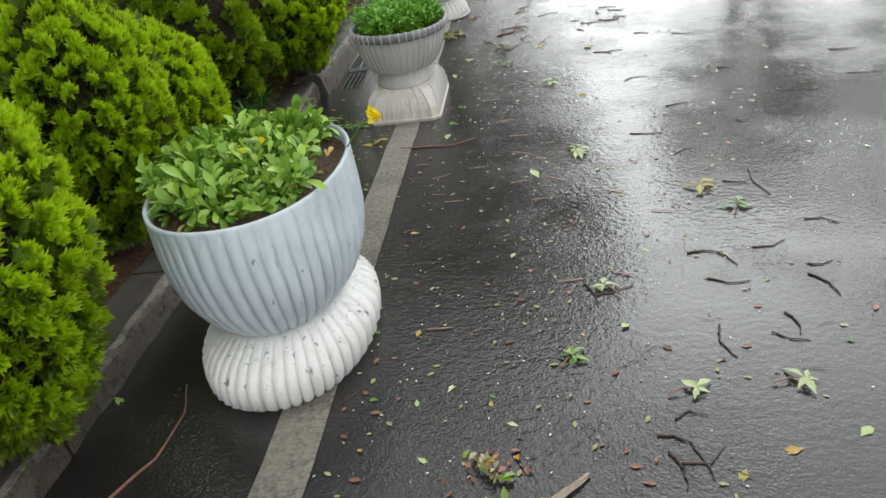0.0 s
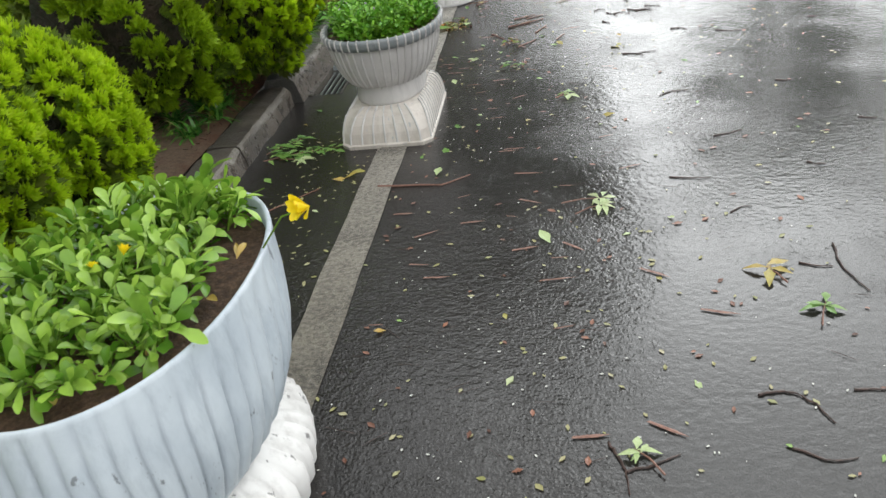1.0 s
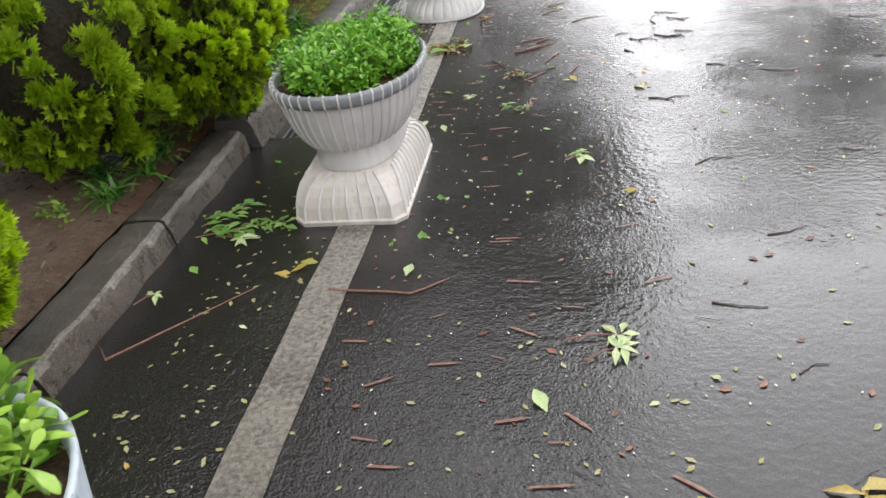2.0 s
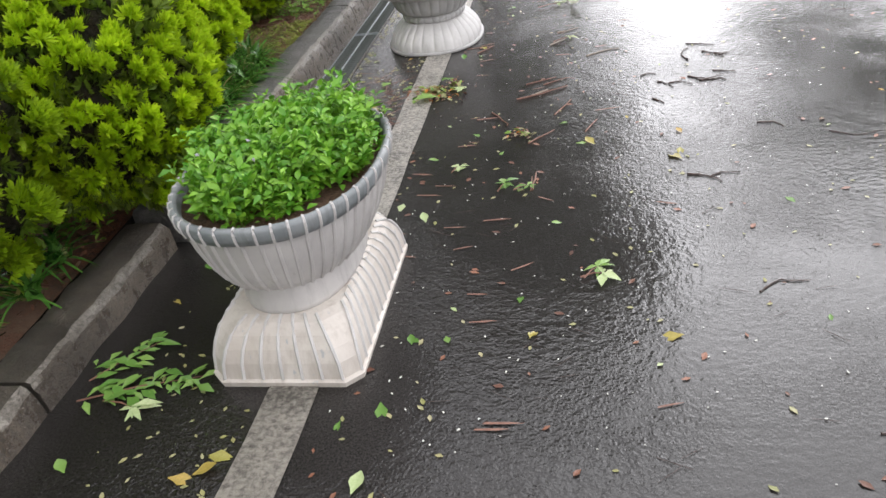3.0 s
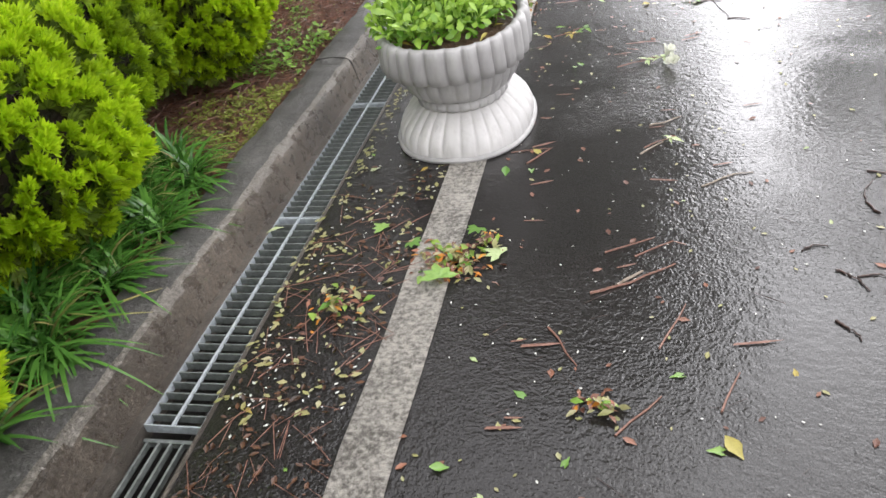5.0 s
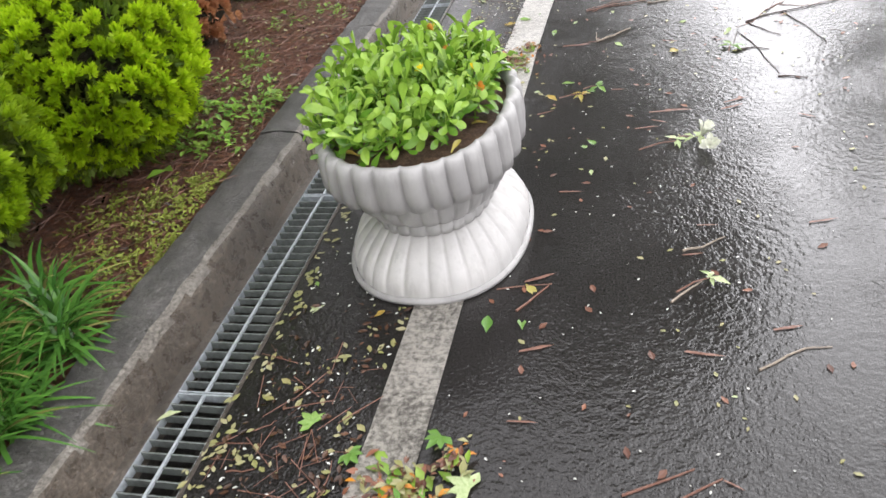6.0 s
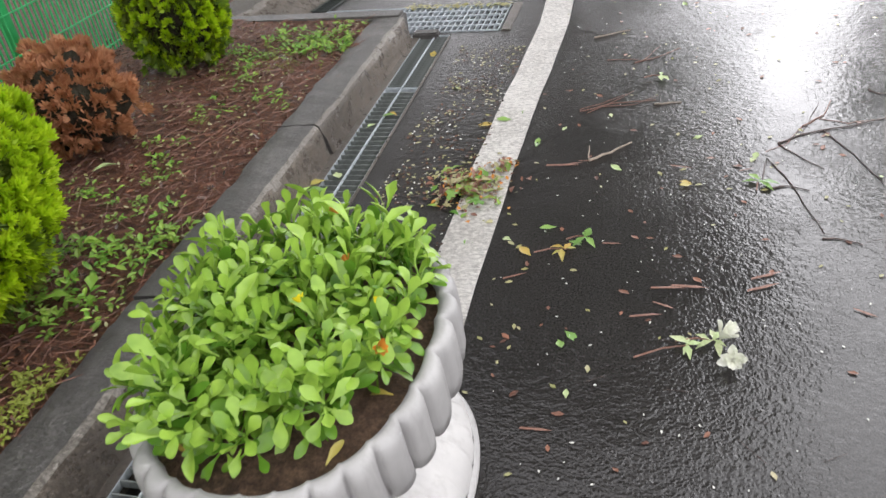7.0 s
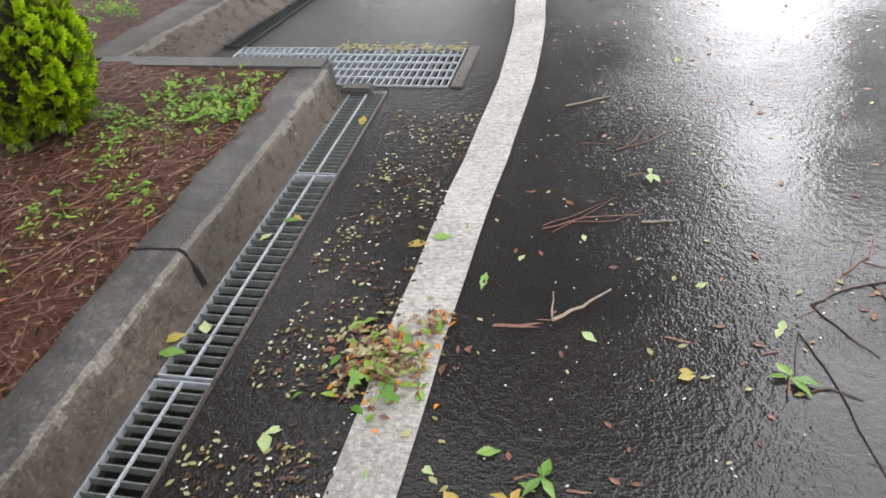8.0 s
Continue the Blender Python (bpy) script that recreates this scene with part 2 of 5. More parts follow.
LITTER_DARK = foliage("sodden_dark_leaf_bits", (0.016, 0.010, 0.007), (0.15, 0.075, 0.045), (0.05, 0.028, 0.018), True, 0.25, 14, 0.0)
PETAL_SPECK = plain("pale_petal_specks", (0.72, 0.71, 0.66), (0.55, 0.56, 0.5), 0.5, 0, 30)
PETAL_YELLOW = foliage("yellow_petal", (0.95, 0.80, 0.02), (0.93, 0.74, 0.015), (0.90, 0.66, 0.01), True, 0.5, 20)
PETAL_ORANGE = foliage("faded_orange_petal", (0.72, 0.33, 0.03), (0.62, 0.22, 0.03), (0.45, 0.19, 0.05), True, 0.5, 20)
PETAL_LILAC = foliage("lilac_petal", (0.66, 0.58, 0.74), (0.78, 0.74, 0.82), (0.6, 0.5, 0.7), True, 0.5, 20)
PETAL_WHITE = foliage("white_petal", (0.90, 0.90, 0.84), (0.86, 0.87, 0.76), (0.74, 0.78, 0.6), True, 0.5, 20)
BARK = plain("wet_twig_bark", (0.035, 0.022, 0.018), (0.085, 0.05, 0.04), 0.4, 0, 60)
BARK_RED = plain("reddish_twig_bark", (0.17, 0.075, 0.05), (0.27, 0.14, 0.10), 0.45, 0, 60)
BARK_PALE = plain("peeled_pale_twig", (0.36, 0.30, 0.23), (0.24, 0.19, 0.15), 0.45, 0, 60)
TRUNK = plain("tree_bark", (0.07, 0.05, 0.04), (0.13, 0.1, 0.08), 0.8, 0, 18, False, 0.02)
FENCE = plain("green_fence_paint", (0.03, 0.32, 0.09), (0.05, 0.42, 0.14), 0.35, 0.0, 12)


# ---- mesh helpers ----
def mesh_of(name, verts, faces, mats, smooth=False, index=None):
    me = bpy.data.meshes.new(name)
    me.from_pydata([tuple(v) for v in verts], [], [tuple(f) for f in faces])
    for m in mats if isinstance(mats, (list, tuple)) else [mats]:
        me.materials.append(m)
    if index is not None:
        me.polygons.foreach_set("material_index", np.asarray(index, dtype=np.int32))
    if smooth:
        me.polygons.foreach_set("use_smooth", np.ones(len(me.polygons), dtype=bool))
    me.update()
    return me


def child(name, me, parent, label="", m=None):
    ob = new(name, me)
    ob.parent = parent
    if m is not None:
        ob.matrix_basis = m
    return tagged(ob, label)


def part(name, bm, material, parent, label="", smooth=False):
    me = bpy.data.meshes.new(name)
    bm.to_mesh(me)
    bm.free()
    me.materials.append(material)
    if smooth:
        me.polygons.foreach_set("use_smooth", np.ones(len(me.polygons), dtype=bool))
    return child(name, me, parent, label)


def empty(name, m, label="", category="", group="", kind=""):
    ob = new(name)
    ob.empty_display_size = 0.1
    ob.matrix_basis = m
    return tagged(ob, label, category, group, kind)


def scatter(name, shape, mats, index=None):
    """One mesh of many copies of a small shape: shape is (verts, faces); mats are 4 x 4 arrays."""
    v = np.array(shape[0], dtype=float)
    h = np.c_[v, np.ones(len(v))]
    m = np.array(mats)
    allv = np.einsum("kij,nj->kni", m, h)[:, :, :3].reshape(-1, 3)
    n = len(v)
    faces = [tuple(i + k * n for i in f) for k in range(len(m)) for f in shape[1]]
    return allv, faces


def joined(lists):
    vs, fs, off, idx = [], [], 0, []
    for k, (v, f) in enumerate(lists):
        vs.append(np.asarray(v))
        fs += [tuple(i + off for i in q) for q in f]
        idx += [k] * len(f)
        off += len(v)
    return np.concatenate(vs), fs, idx


def turn(x, y, z, yaw=0.0, tilt=0.0, roll=0.0, s=1.0):
    """A 4 x 4 array: scale, roll about y, tilt about x, yaw about z, then move."""
    m = Matrix.Translation((x, y, z)) @ Matrix.Rotation(yaw, 4, "Z") @ Matrix.Rotation(tilt, 4, "X") @ Matrix.Rotation(roll, 4, "Y") @ Matrix.Scale(s, 4)
    return np.array(m)


def box(bm, x0, x1, y0, y1, z0, z1, bevel=0.0):
    r = bmesh.ops.create_cube(bm, size=1.0, matrix=Matrix.Translation(((x0 + x1) / 2, (y0 + y1) / 2, (z0 + z1) / 2)) @ Matrix.Diagonal((x1 - x0, y1 - y0, z1 - z0, 1)))
    if bevel:
        edges = list({e for v in r["verts"] for e in v.link_edges})
        bmesh.ops.bevel(bm, geom=edges, offset=bevel, segments=2, affect="EDGES")


def tube(points, radii, sides=6):
    """A tapered tube along points."""
    vs, fs = [], []
    pts = [Vector(p) for p in points]
    for i, p in enumerate(pts):
        d = (pts[min(i + 1, len(pts) - 1)] - pts[max(i - 1, 0)]).normalized()
        a = d.orthogonal().normalized()
        b = d.cross(a)
        for k in range(sides):
            t = 2 * math.pi * k / sides
            vs.append(p + radii[i] * (math.cos(t) * a + math.sin(t) * b))
    for i in range(len(pts) - 1):
        for k in range(sides):
            j = (k + 1) % sides
            fs.append((i * sides + k, i * sides + j, (i + 1) * sides + j, (i + 1) * sides + k))
    fs.append(tuple(range(sides))[::-1])
    fs.append(tuple(range((len(pts) - 1) * sides, len(pts) * sides)))
    return np.array([tuple(v) for v in vs]), fs


def leaf_shape(length, width, cup=0.12, rows=5, blunt=0.6, stalk=0.0, droop=0.0, tip=2.0, neck=1.25):
    """A curved leaf along +y with a folded midrib. blunt: where along it is widest; tip: 2 is round, lower is pointed."""
    vs, fs = [], []
    steps = [0.0, 0.3, 0.55, 0.76, 0.9, 0.97, 1.0] if tip >= 2 else [(i / rows) ** 0.85 for i in range(rows + 1)]
    rows = len(steps) - 1
    for t in steps:
        w = (t / blunt) ** neck if t < blunt else max(0.0, 1 - ((t - blunt) / (1 - blunt)) ** tip) ** (0.5 if tip >= 2 else 0.9)
        w = width * 0.5 * max(w, 0.16 if tip >= 2 else 0.06)
        y = stalk + length * t
        z = -droop * t * t * length
        vs += [(-w, y, z + cup * w * 2), (0, y, z), (w, y, z + cup * w * 2)]
    for i in range(rows):
        a = 3 * i
        fs += [(a, a + 1, a + 4, a + 3), (a + 1, a + 2, a + 5, a + 4)]
    return vs, fs


rng = random.Random(7)


# ---- road, with openings for the drains ----
def gut(y, x0):
    """The gutter runs slightly askew to the painted line."""
    return x0 - 0.0165 * (y - 6.03)


Y0, Y1, Y2, Y3 = 5.42, 11.12, 11.15, 11.63
XL, XR = -0.735, -0.545
CX0, CX1 = -1.62, -0.345
road_me = bpy.data.meshes.new("road")
bm = bmesh.new()


def quad(bm, *pts):
    return bm.faces.new([bm.verts.new(p) for p in pts])


FAR = 400.0
quad(bm, (gut(Y0, XR), Y0, 0), (FAR, Y0, 0), (FAR, Y1, 0), (gut(Y1, XR), Y1, 0))
quad(bm, (-FAR, Y0, 0), (gut(Y0, XL), Y0, 0), (gut(Y1, XL), Y1, 0), (-FAR, Y1, 0))
quad(bm, (-FAR, -FAR, 0), (FAR, -FAR, 0), (FAR, Y0, 0), (gut(Y0, XR), Y0, 0), (gut(Y0, XL), Y0, 0), (-FAR, Y0, 0))
quad(bm, (-FAR, Y1, 0), (gut(Y1, XL), Y1, 0), (gut(Y1, XR), Y1, 0), (FAR, Y1, 0), (FAR, Y2, 0), (CX1, Y2, 0), (CX0, Y2, 0), (-FAR, Y2, 0))
quad(bm, (CX1, Y2, 0), (FAR, Y2, 0), (FAR, Y3, 0), (CX1, Y3, 0))
quad(bm, (-FAR, Y2, 0), (CX0, Y2, 0), (CX0, Y3, 0), (-FAR, Y3, 0))
quad(bm, (-FAR, Y3, 0), (CX0, Y3, 0), (CX1, Y3, 0), (FAR, Y3, 0), (FAR, FAR, 0), (-FAR, FAR, 0))
bmesh.ops.remove_doubles(bm, verts=bm.verts, dist=1e-4)
bm.to_mesh(road_me)
bm.free()
road_me.materials.append(ASPHALT)
tagged(new("road", road_me), "wet dark asphalt road strewn with leaves and twigs", "road", kind="structure")


def channel(name, corners, depth):
    bm = bmesh.new()
    top = [bm.verts.new((x, y, -0.001)) for x, y in corners]
    low = [bm.verts.new((x, y, -depth)) for x, y in corners]
    for i in range(4):
        j = (i + 1) % 4
        bm.faces.new((top[i], low[i], low[j], top[j]))
    bm.faces.new(low)
    me = bpy.data.meshes.new(name)
    bm.to_mesh(me)
    bm.free()
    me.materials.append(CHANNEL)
    return tagged(new(name, me), "very dark concrete drain channel under the grates", "drain", kind="structure")


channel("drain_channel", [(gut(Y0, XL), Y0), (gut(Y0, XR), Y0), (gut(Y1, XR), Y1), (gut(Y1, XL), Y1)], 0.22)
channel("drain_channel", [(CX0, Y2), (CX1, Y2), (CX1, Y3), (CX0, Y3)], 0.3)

# ---- painted edge line ----
bm = bmesh.new()
rows_y = [-2.0 + 0.25 * i for i in range(150)]
edge = []
for y in rows_y:
    bend = 0.03 * min(1, max(0, (y - 9.9) / 1.1)) - 0.012 * max(0.0, y - 11.3) - 0.04 * max(0.0, y - 11.5) - 0.04 * max(0.0, y - 11.9)
    wob = 0.004 * math.sin(y * 9.1) + 0.003 * math.sin(y * 23.0)
    bend += 0.016 - 0.006 * min(1, max(0, (y - 5) / 3))
    wide = 0.15 if y < 7.9 else 0.15 + 0.022 * min(1, (y - 7.9) / 0.4)
    edge.append((bm.verts.new((bend - wide + wob, y, 0.004)), bm.verts.new((bend + wob * 0.7, y, 0.004))))
for (a, b), (c, d) in zip(edge, edge[1:]):
    bm.faces.new((a, b, d, c))
me = bpy.data.meshes.new("road_marking")
bm.to_mesh(me)
bm.free()
me.materials.append(LINE)
tagged(new("road_marking", me), "worn white edge line painted on the wet asphalt", "road marking", kind="structure")


# ---- kerbs ----
def kerb_piece(name, parent, y0, y1, x_front, width, height, mat, slope=0.02, seed=0, x_skew=-0.0165, rise=0.0, bevel=0.03, ragged=0.014):
    """One kerb block with a rounded front arris and chipped, uneven ends."""
    r = random.Random(seed)
    prof = [(slope, -0.05), (slope, 0.0), (slope * 0.35, height * 0.55), (0.0, height - bevel), (-bevel * 0.35, height - bevel * 0.35), (-bevel, height), (-width * 0.55, height + 0.004), (-width + 0.012, height - 0.002), (-width, height - 0.02), (-width, -0.05)]
    n = max(4, int((y1 - y0) / 0.035))
    bm = bmesh.new()
    rings = []
    for i in range(n + 1):
        t = i / n
        ring = []
        for k, (px, pz) in enumerate(prof):
            y = y0 + (y1 - y0) * t
            if i in (0, n):
                y += (r.random() - 0.5) * ragged
            j = 0.012 * noise.noise(Vector((px * 9 + seed, y * 5.5, pz * 9)))
            k2 = 0.011 * noise.noise(Vector((px * 14, y * 11, pz * 12 + seed))) + 0.005 * noise.noise(Vector((px * 40, y * 38, seed)))
            ring.append(bm.verts.new((x_front + x_skew * (y - 6.03) + px + j, y, pz + (k2 + rise * t if pz > 0 else 0))))
        rings.append(ring)
    for a, b in zip(rings, rings[1:]):
        for k in range(len(prof) - 1):
            bm.faces.new((a[k], b[k], b[k + 1], a[k + 1]))
    for cap in (bm.faces.new(rings[0]), bm.faces.new(rings[-1][::-1])):
        for ed in cap.edges:
            ed.smooth = False
    bmesh.ops.recalc_face_normals(bm, faces=bm.faces)
    # slot 1: silt-stained front face; slot 2: painted highlight on the arris
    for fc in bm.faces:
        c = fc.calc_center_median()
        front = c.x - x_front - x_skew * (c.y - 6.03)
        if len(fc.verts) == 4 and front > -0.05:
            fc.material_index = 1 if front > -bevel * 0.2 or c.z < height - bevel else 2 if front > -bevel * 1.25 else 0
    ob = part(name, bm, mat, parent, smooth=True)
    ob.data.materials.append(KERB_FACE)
    ob.data.materials.append(KERB_HIGHLIGHT)
    return ob


kerb_near = empty("kerb_near", pose(0, 0, 0), "low mossy old concrete kerb beside the wet road", "kerb", kind="structure")
for i, (a, b) in enumerate([(-2.2, -1.25), (-1.25, -0.3), (-0.3, 0.64), (0.65, 1.58), (1.59, 2.5), (2.51, 3.42), (3.43, 4.34), (4.35, 5.27)]):
    kerb_piece("kerb_block", kerb_near, a + 0.004, b - 0.004, -0.818, 0.185, 0.108 + 0.002 * (i % 3), KERB_OLD, 0.014, i, bevel=0.026)
kerb_far = empty("kerb_far", pose(0, 0, 0), "grey cast concrete kerb with cracks and rounded edge", "kerb", kind="structure")
for i, (a, b) in enumerate([(5.31, 6.45), (6.452, 8.4), (8.41, 9.59), (9.615, 11.02)]):
    kerb_piece("kerb_block", kerb_far, a, b, -0.785, 0.2, 0.15, KERB, 0.028, 20 + i, rise=0.004 * (-1) ** i, ragged=0.003 if i < 1 else 0.014)

# concrete lip between kerb foot and grate
bm = bmesh.new()
box(bm, 0, 0.024, 0, 1, -0.05, 0.006)
for v in bm.verts:
    y = 5.42 + v.co.y * 5.66
    v.co = Vector((gut(y, XL) + (-0.038 if v.co.x < 0.01 else 0.008), y, v.co.z))
apron = part("gutter_lip", bm, APRON, None)
tagged(apron, "narrow brown-stained concrete lip beside the drain grate", "gutter", kind="structure")
bm = bmesh.new()
box(bm, 0, 0.02, 0, 1, -0.05, 0.005)
for v in bm.verts:
    y = 5.42 + v.co.y * 5.66
    v.co = Vector((gut(y, XR) + (-0.008 if v.co.x < 0.01 else 0.003), y, v.co.z))
tagged(part("gutter_edge", bm, APRON, None), "thin concrete edge between asphalt and drain grate", "gutter", kind="structure")

# cross kerb, where the bed ends, and the kerb that goes on further left
kerb_cross = empty("kerb_cross", pose(0, 0, 0), "low wet concrete edging at the end of the bed", "kerb", kind="structure")
bm = bmesh.new()
box(bm, -2.12, -0.89, 11.0, 11.135, -0.05, 0.158, 0.018)
part("kerb_block", bm, KERB, kerb_cross)
bm = bmesh.new()
box(bm, -0.855, -0.70, 11.06, 11.135, -0.05, 0.03, 0.01)
part("kerb_block", bm, KERB, kerb_cross)
kerb_back = empty("kerb_back", pose(0, 0, 0), "wide brown-stained concrete kerb beyond the grate", "kerb", kind="structure")
for i, (a, b) in enumerate([(11.14, 12.4), (12.41, 13.7), (13.71, 15.0), (15.01, 17.0)]):
    kerb_piece("kerb_block", kerb_back, a, b, -3.05, 0.28, 0.14, KERB_OLD, 0.2, 50 + i, 0.2)


# ---- drain grates ----
def bar_grate(name, length, width, pitch, mat, label, rods, group, deep=0.028, thick=0.004):
    """A steel grate: bearing bars across (x), a frame, and rods along (y)."""
    g = empty(name, pose(0, 0, 0), label, "drain grate", group)
    bm = bmesh.new()
    for y0 in (0.0, length - thick):
        box(bm, 0, width, y0, y0 + thick, -deep, 0.0)
    for x0 in (0.0, width - thick):
        box(bm, x0, x0 + thick, thick, length - thick, -deep, -0.0005)
    part("frame", bm, STEEL if mat is STEEL_OLD else mat, g)
    n = int(round(length / pitch))
    bm = bmesh.new()
    box(bm, thick, width - thick, -thick / 2, thick / 2, -deep, -0.002)
    bar = bpy.data.meshes.new("bar")
    bm.to_mesh(bar)
    bm.free()
    bar.materials.append(mat)
    for i in range(1, n):
        child("bar", bar, g, "", pose(0, length * i / n, 0))
    bm = bmesh.new()
    box(bm, -0.004, 0.004, thick, length - thick, -0.008, 0.001)
    rod = bpy.data.meshes.new("cross_rod")
    bm.to_mesh(rod)
    bm.free()
    rod.materials.append(STEEL if mat is STEEL_OLD else mat)
    for i in range(rods):
        child("cross_rod", rod, g, "", pose(width * (i + 1) / (rods + 1), 0, 0))
    return g


skew = math.degrees(math.atan(0.0165))
first = bar_grate("drain_grate", 1.02, 0.178, 0.041, STEEL_OLD, "galvanised steel gutter grate along the concrete kerb", 1, "gutter grates")
starts = [6.03, 7.095, 8.15, 9.22, 10.34]
lengths = [1.06, 1.05, 1.06, 1.11, 0.76]
for i, (y, l) in enumerate(zip(starts, lengths)):
    m = pose(gut(y, XL) + 0.006, y, 0.004, 0, 0, skew)
    if i == 0:
        first.matrix_basis = m @ Matrix.Diagonal((1, l / 1.02, 1, 1))
    else:
        c = copy_thing(first, m)
        c.scale = (1, l / 1.02 - 0.004, 1)

# older grate with lengthwise bars, half hidden behind the grey planter
old = empty("old_drain_grate", pose(gut(5.44, XL) + 0.004, 5.44, -0.03, 0, 0, skew), "dark sunken drain grate with lengthwise bars and litter", "drain grate")
for y0 in (0.0, 0.56):
    bm = bmesh.new()
    box(bm, 0, 0.18, y0, y0 + 0.012, -0.02, 0)
    part("end_bar", bm, STEEL_OLD, old)
for i in range(5):
    bm = bmesh.new()
    box(bm, 0.015 + 0.036 * i, 0.022 + 0.036 * i, 0.012, 0.56, -0.018, -0.001)
    part("bar", bm, STEEL_OLD, old)

# broad cross grate at the end of the bed: bars along y, rods along x
big = empty("cross_drain_grate", pose(CX0 + 0.01, Y2 + 0.01, 0.006), "broad galvanised steel drain grate across the gutter end", "drain grate")
bm = bmesh.new()
W2, L2 = CX1 - CX0 - 0.02, Y3 - Y2 - 0.02
for y0 in (0, L2 - 0.006):
    box(bm, 0, W2, y0, y0 + 0.006, -0.035, 0.0)
for x0 in (0, W2 - 0.006):
    box(bm, x0, x0 + 0.006, 0.006, L2 - 0.006, -0.035, -0.0005)
part("frame", bm, STEEL, big)
bm = bmesh.new()
box(bm, -0.003, 0.003, 0.006, L2 - 0.006, -0.034, -0.002)
bar = bpy.data.meshes.new("bar")
bm.to_mesh(bar)
bm.free()
bar.materials.append(STEEL)
nb = 34
for i in range(1, nb):
    child("bar", bar, big, "", pose(W2 * i / nb, 0, 0))
bm = bmesh.new()
box(bm, 0.006, W2 - 0.006, -0.005, 0.005, -0.009, 0.001)
rod = bpy.data.meshes.new("cross_rod")
bm.to_mesh(rod)
bm.free()
rod.materials.append(STEEL)
for i in range(1, 5):
    child("cross_rod", rod, big, "", pose(0, L2 * i / 5, 0))
bm = bmesh.new()
box(bm, CX1 + 0.002, CX1 + 0.06, Y2 + 0.0, Y3 + 0.02, -0.04, 0.007, 0.004)
tagged(part("grate_surround", bm, APRON, None), "rough concrete surround at the end of the broad grate", "gutter", kind="structure")
# the next gutter grate beyond it, set further left
far_grate = bar_grate("drain_grate", 1.1, 0.46, 0.034, STEEL_DARK, "dark wet steel grate beyond the broad cross grate", 3, "gutter grates")
far_grate.matrix_basis = pose(-2.06, 11.68, 0.012, 0, 0, -8) @ Matrix.Diagonal((1, 1, 0.35, 1))


# ---- planting bed ----
def bed_height(x, y):
    base = 0.105 + 0.03 * min(1.0, max(0.0, (-x - 1.0) / 0.6)) + (0.02 if y > 5.3 else 0.0)
    return base + 0.018 * noise.noise(Vector((x * 2.3, y * 2.3, 0))) + 0.008 * noise.noise(Vector((x * 9, y * 9, 3)))


bm = bmesh.new()
nx, ny = 34, 150
grid = []
for j in range(ny + 1):
    y = -3.0 + 14.05 * j / ny
    row = []
    for i in range(nx + 1):
        x0 = gut(y, -0.955 - 0.03 * (y < 5.29))
        x = x0 - 0.03 - 2.6 * i / nx
        row.append(bm.verts.new((x, y, bed_height(x, y) - (0.012 if i == 0 else 0))))
    row.append(bm.verts.new((-9.0, y, 0.2)))
    grid.append(row)
for a, b in zip(grid, grid[1:]):
    for k in range(len(a) - 1):
        bm.faces.new((a[k + 1], a[k], b[k], b[k + 1]))
me = bpy.data.meshes.new("planting_bed")
bm.to_mesh(me)
bm.free()
me.materials.append(MULCH)
me.polygons.foreach_set("use_smooth", np.ones(len(me.polygons), dtype=bool))
tagged(new("planting_bed", me), "planting bed of wet reddish-brown bark mulch", "planting bed", kind="structure")


def litter(name, shape, spots, mat, label, category):
    v, f = scatter(name, shape, spots)
    return tagged(new(name, mesh_of(name, v, f, mat)), label, category, kind="stuff")


chips = [(-0.5, 0, 0), (0.5, 0, 0), (0.42, 0.22, 0.06), (-0.4, 0.25, 0.05), (-0.45, 0.1, -0.08), (0.4, 0.1, -0.08)]
chip_shape = (chips, [(0, 1, 2, 3), (4, 0, 3), (5, 2, 1)])
spots = []
for i in range(15000):
    x, y = rng.uniform(-2.7, -1.0), rng.uniform(0.3, 11.0)
    if 3.2 < y < 4.7 and rng.random() < 0.8:
        continue
    spots.append(turn(x, y, bed_height(x, y) + 0.004, rng.uniform(0, 6.3), rng.uniform(-0.4, 0.4), rng.uniform(-0.4, 0.4), rng.uniform(0.008, 0.034)))
dark = []
for i in range(6000):
    x, y = rng.uniform(-2.7, -1.0), rng.uniform(0.3, 11.0)
    if not (3.2 < y < 4.7 and rng.random() < 0.8):
        dark.append(turn(x, y, bed_height(x, y) + 0.006, rng.uniform(0, 6.3), rng.uniform(-0.5, 0.5), rng.uniform(-0.5, 0.5), rng.uniform(0.01, 0.045)))
litter("bark_chips", chip_shape, dark, LITTER_DARK, "sodden dark bark chips on the bed", "mulch")
litter("bark_chips", chip_shape, spots, LITTER_BROWN, "wet reddish bark chips and needles on the bed", "mulch")
needle = ([(-0.5, 0, 0), (0.5, 0, 0.02), (0.5, 0.02, 0.02), (-0.5, 0.02, 0), (0, 0.01, 0.03)], [(0, 1, 4), (1, 2, 4), (2, 3, 4), (3, 0, 4)])
spots = []
for i in range(3600):
    x, y = rng.uniform(-2.4, -1.0), rng.uniform(5.5, 11.0)
    spots.append(turn(x, y, bed_height(x, y) + 0.008, rng.uniform(0, 6.3), rng.uniform(-0.2, 0.2), rng.uniform(-0.25, 0.25), rng.uniform(0.06, 0.16)))
litter("dry_needles", needle, spots, BARK_RED, "thin reddish needles and stalks lying on the mulch", "mulch")


# ---- planters ----
def oval(a, b, t, n=2.35):
    c, s = math.cos(t), math.sin(t)
    return a * math.copysign(abs(c) ** (2 / n), c), b * math.copysign(abs(s) ** (2 / n), s)


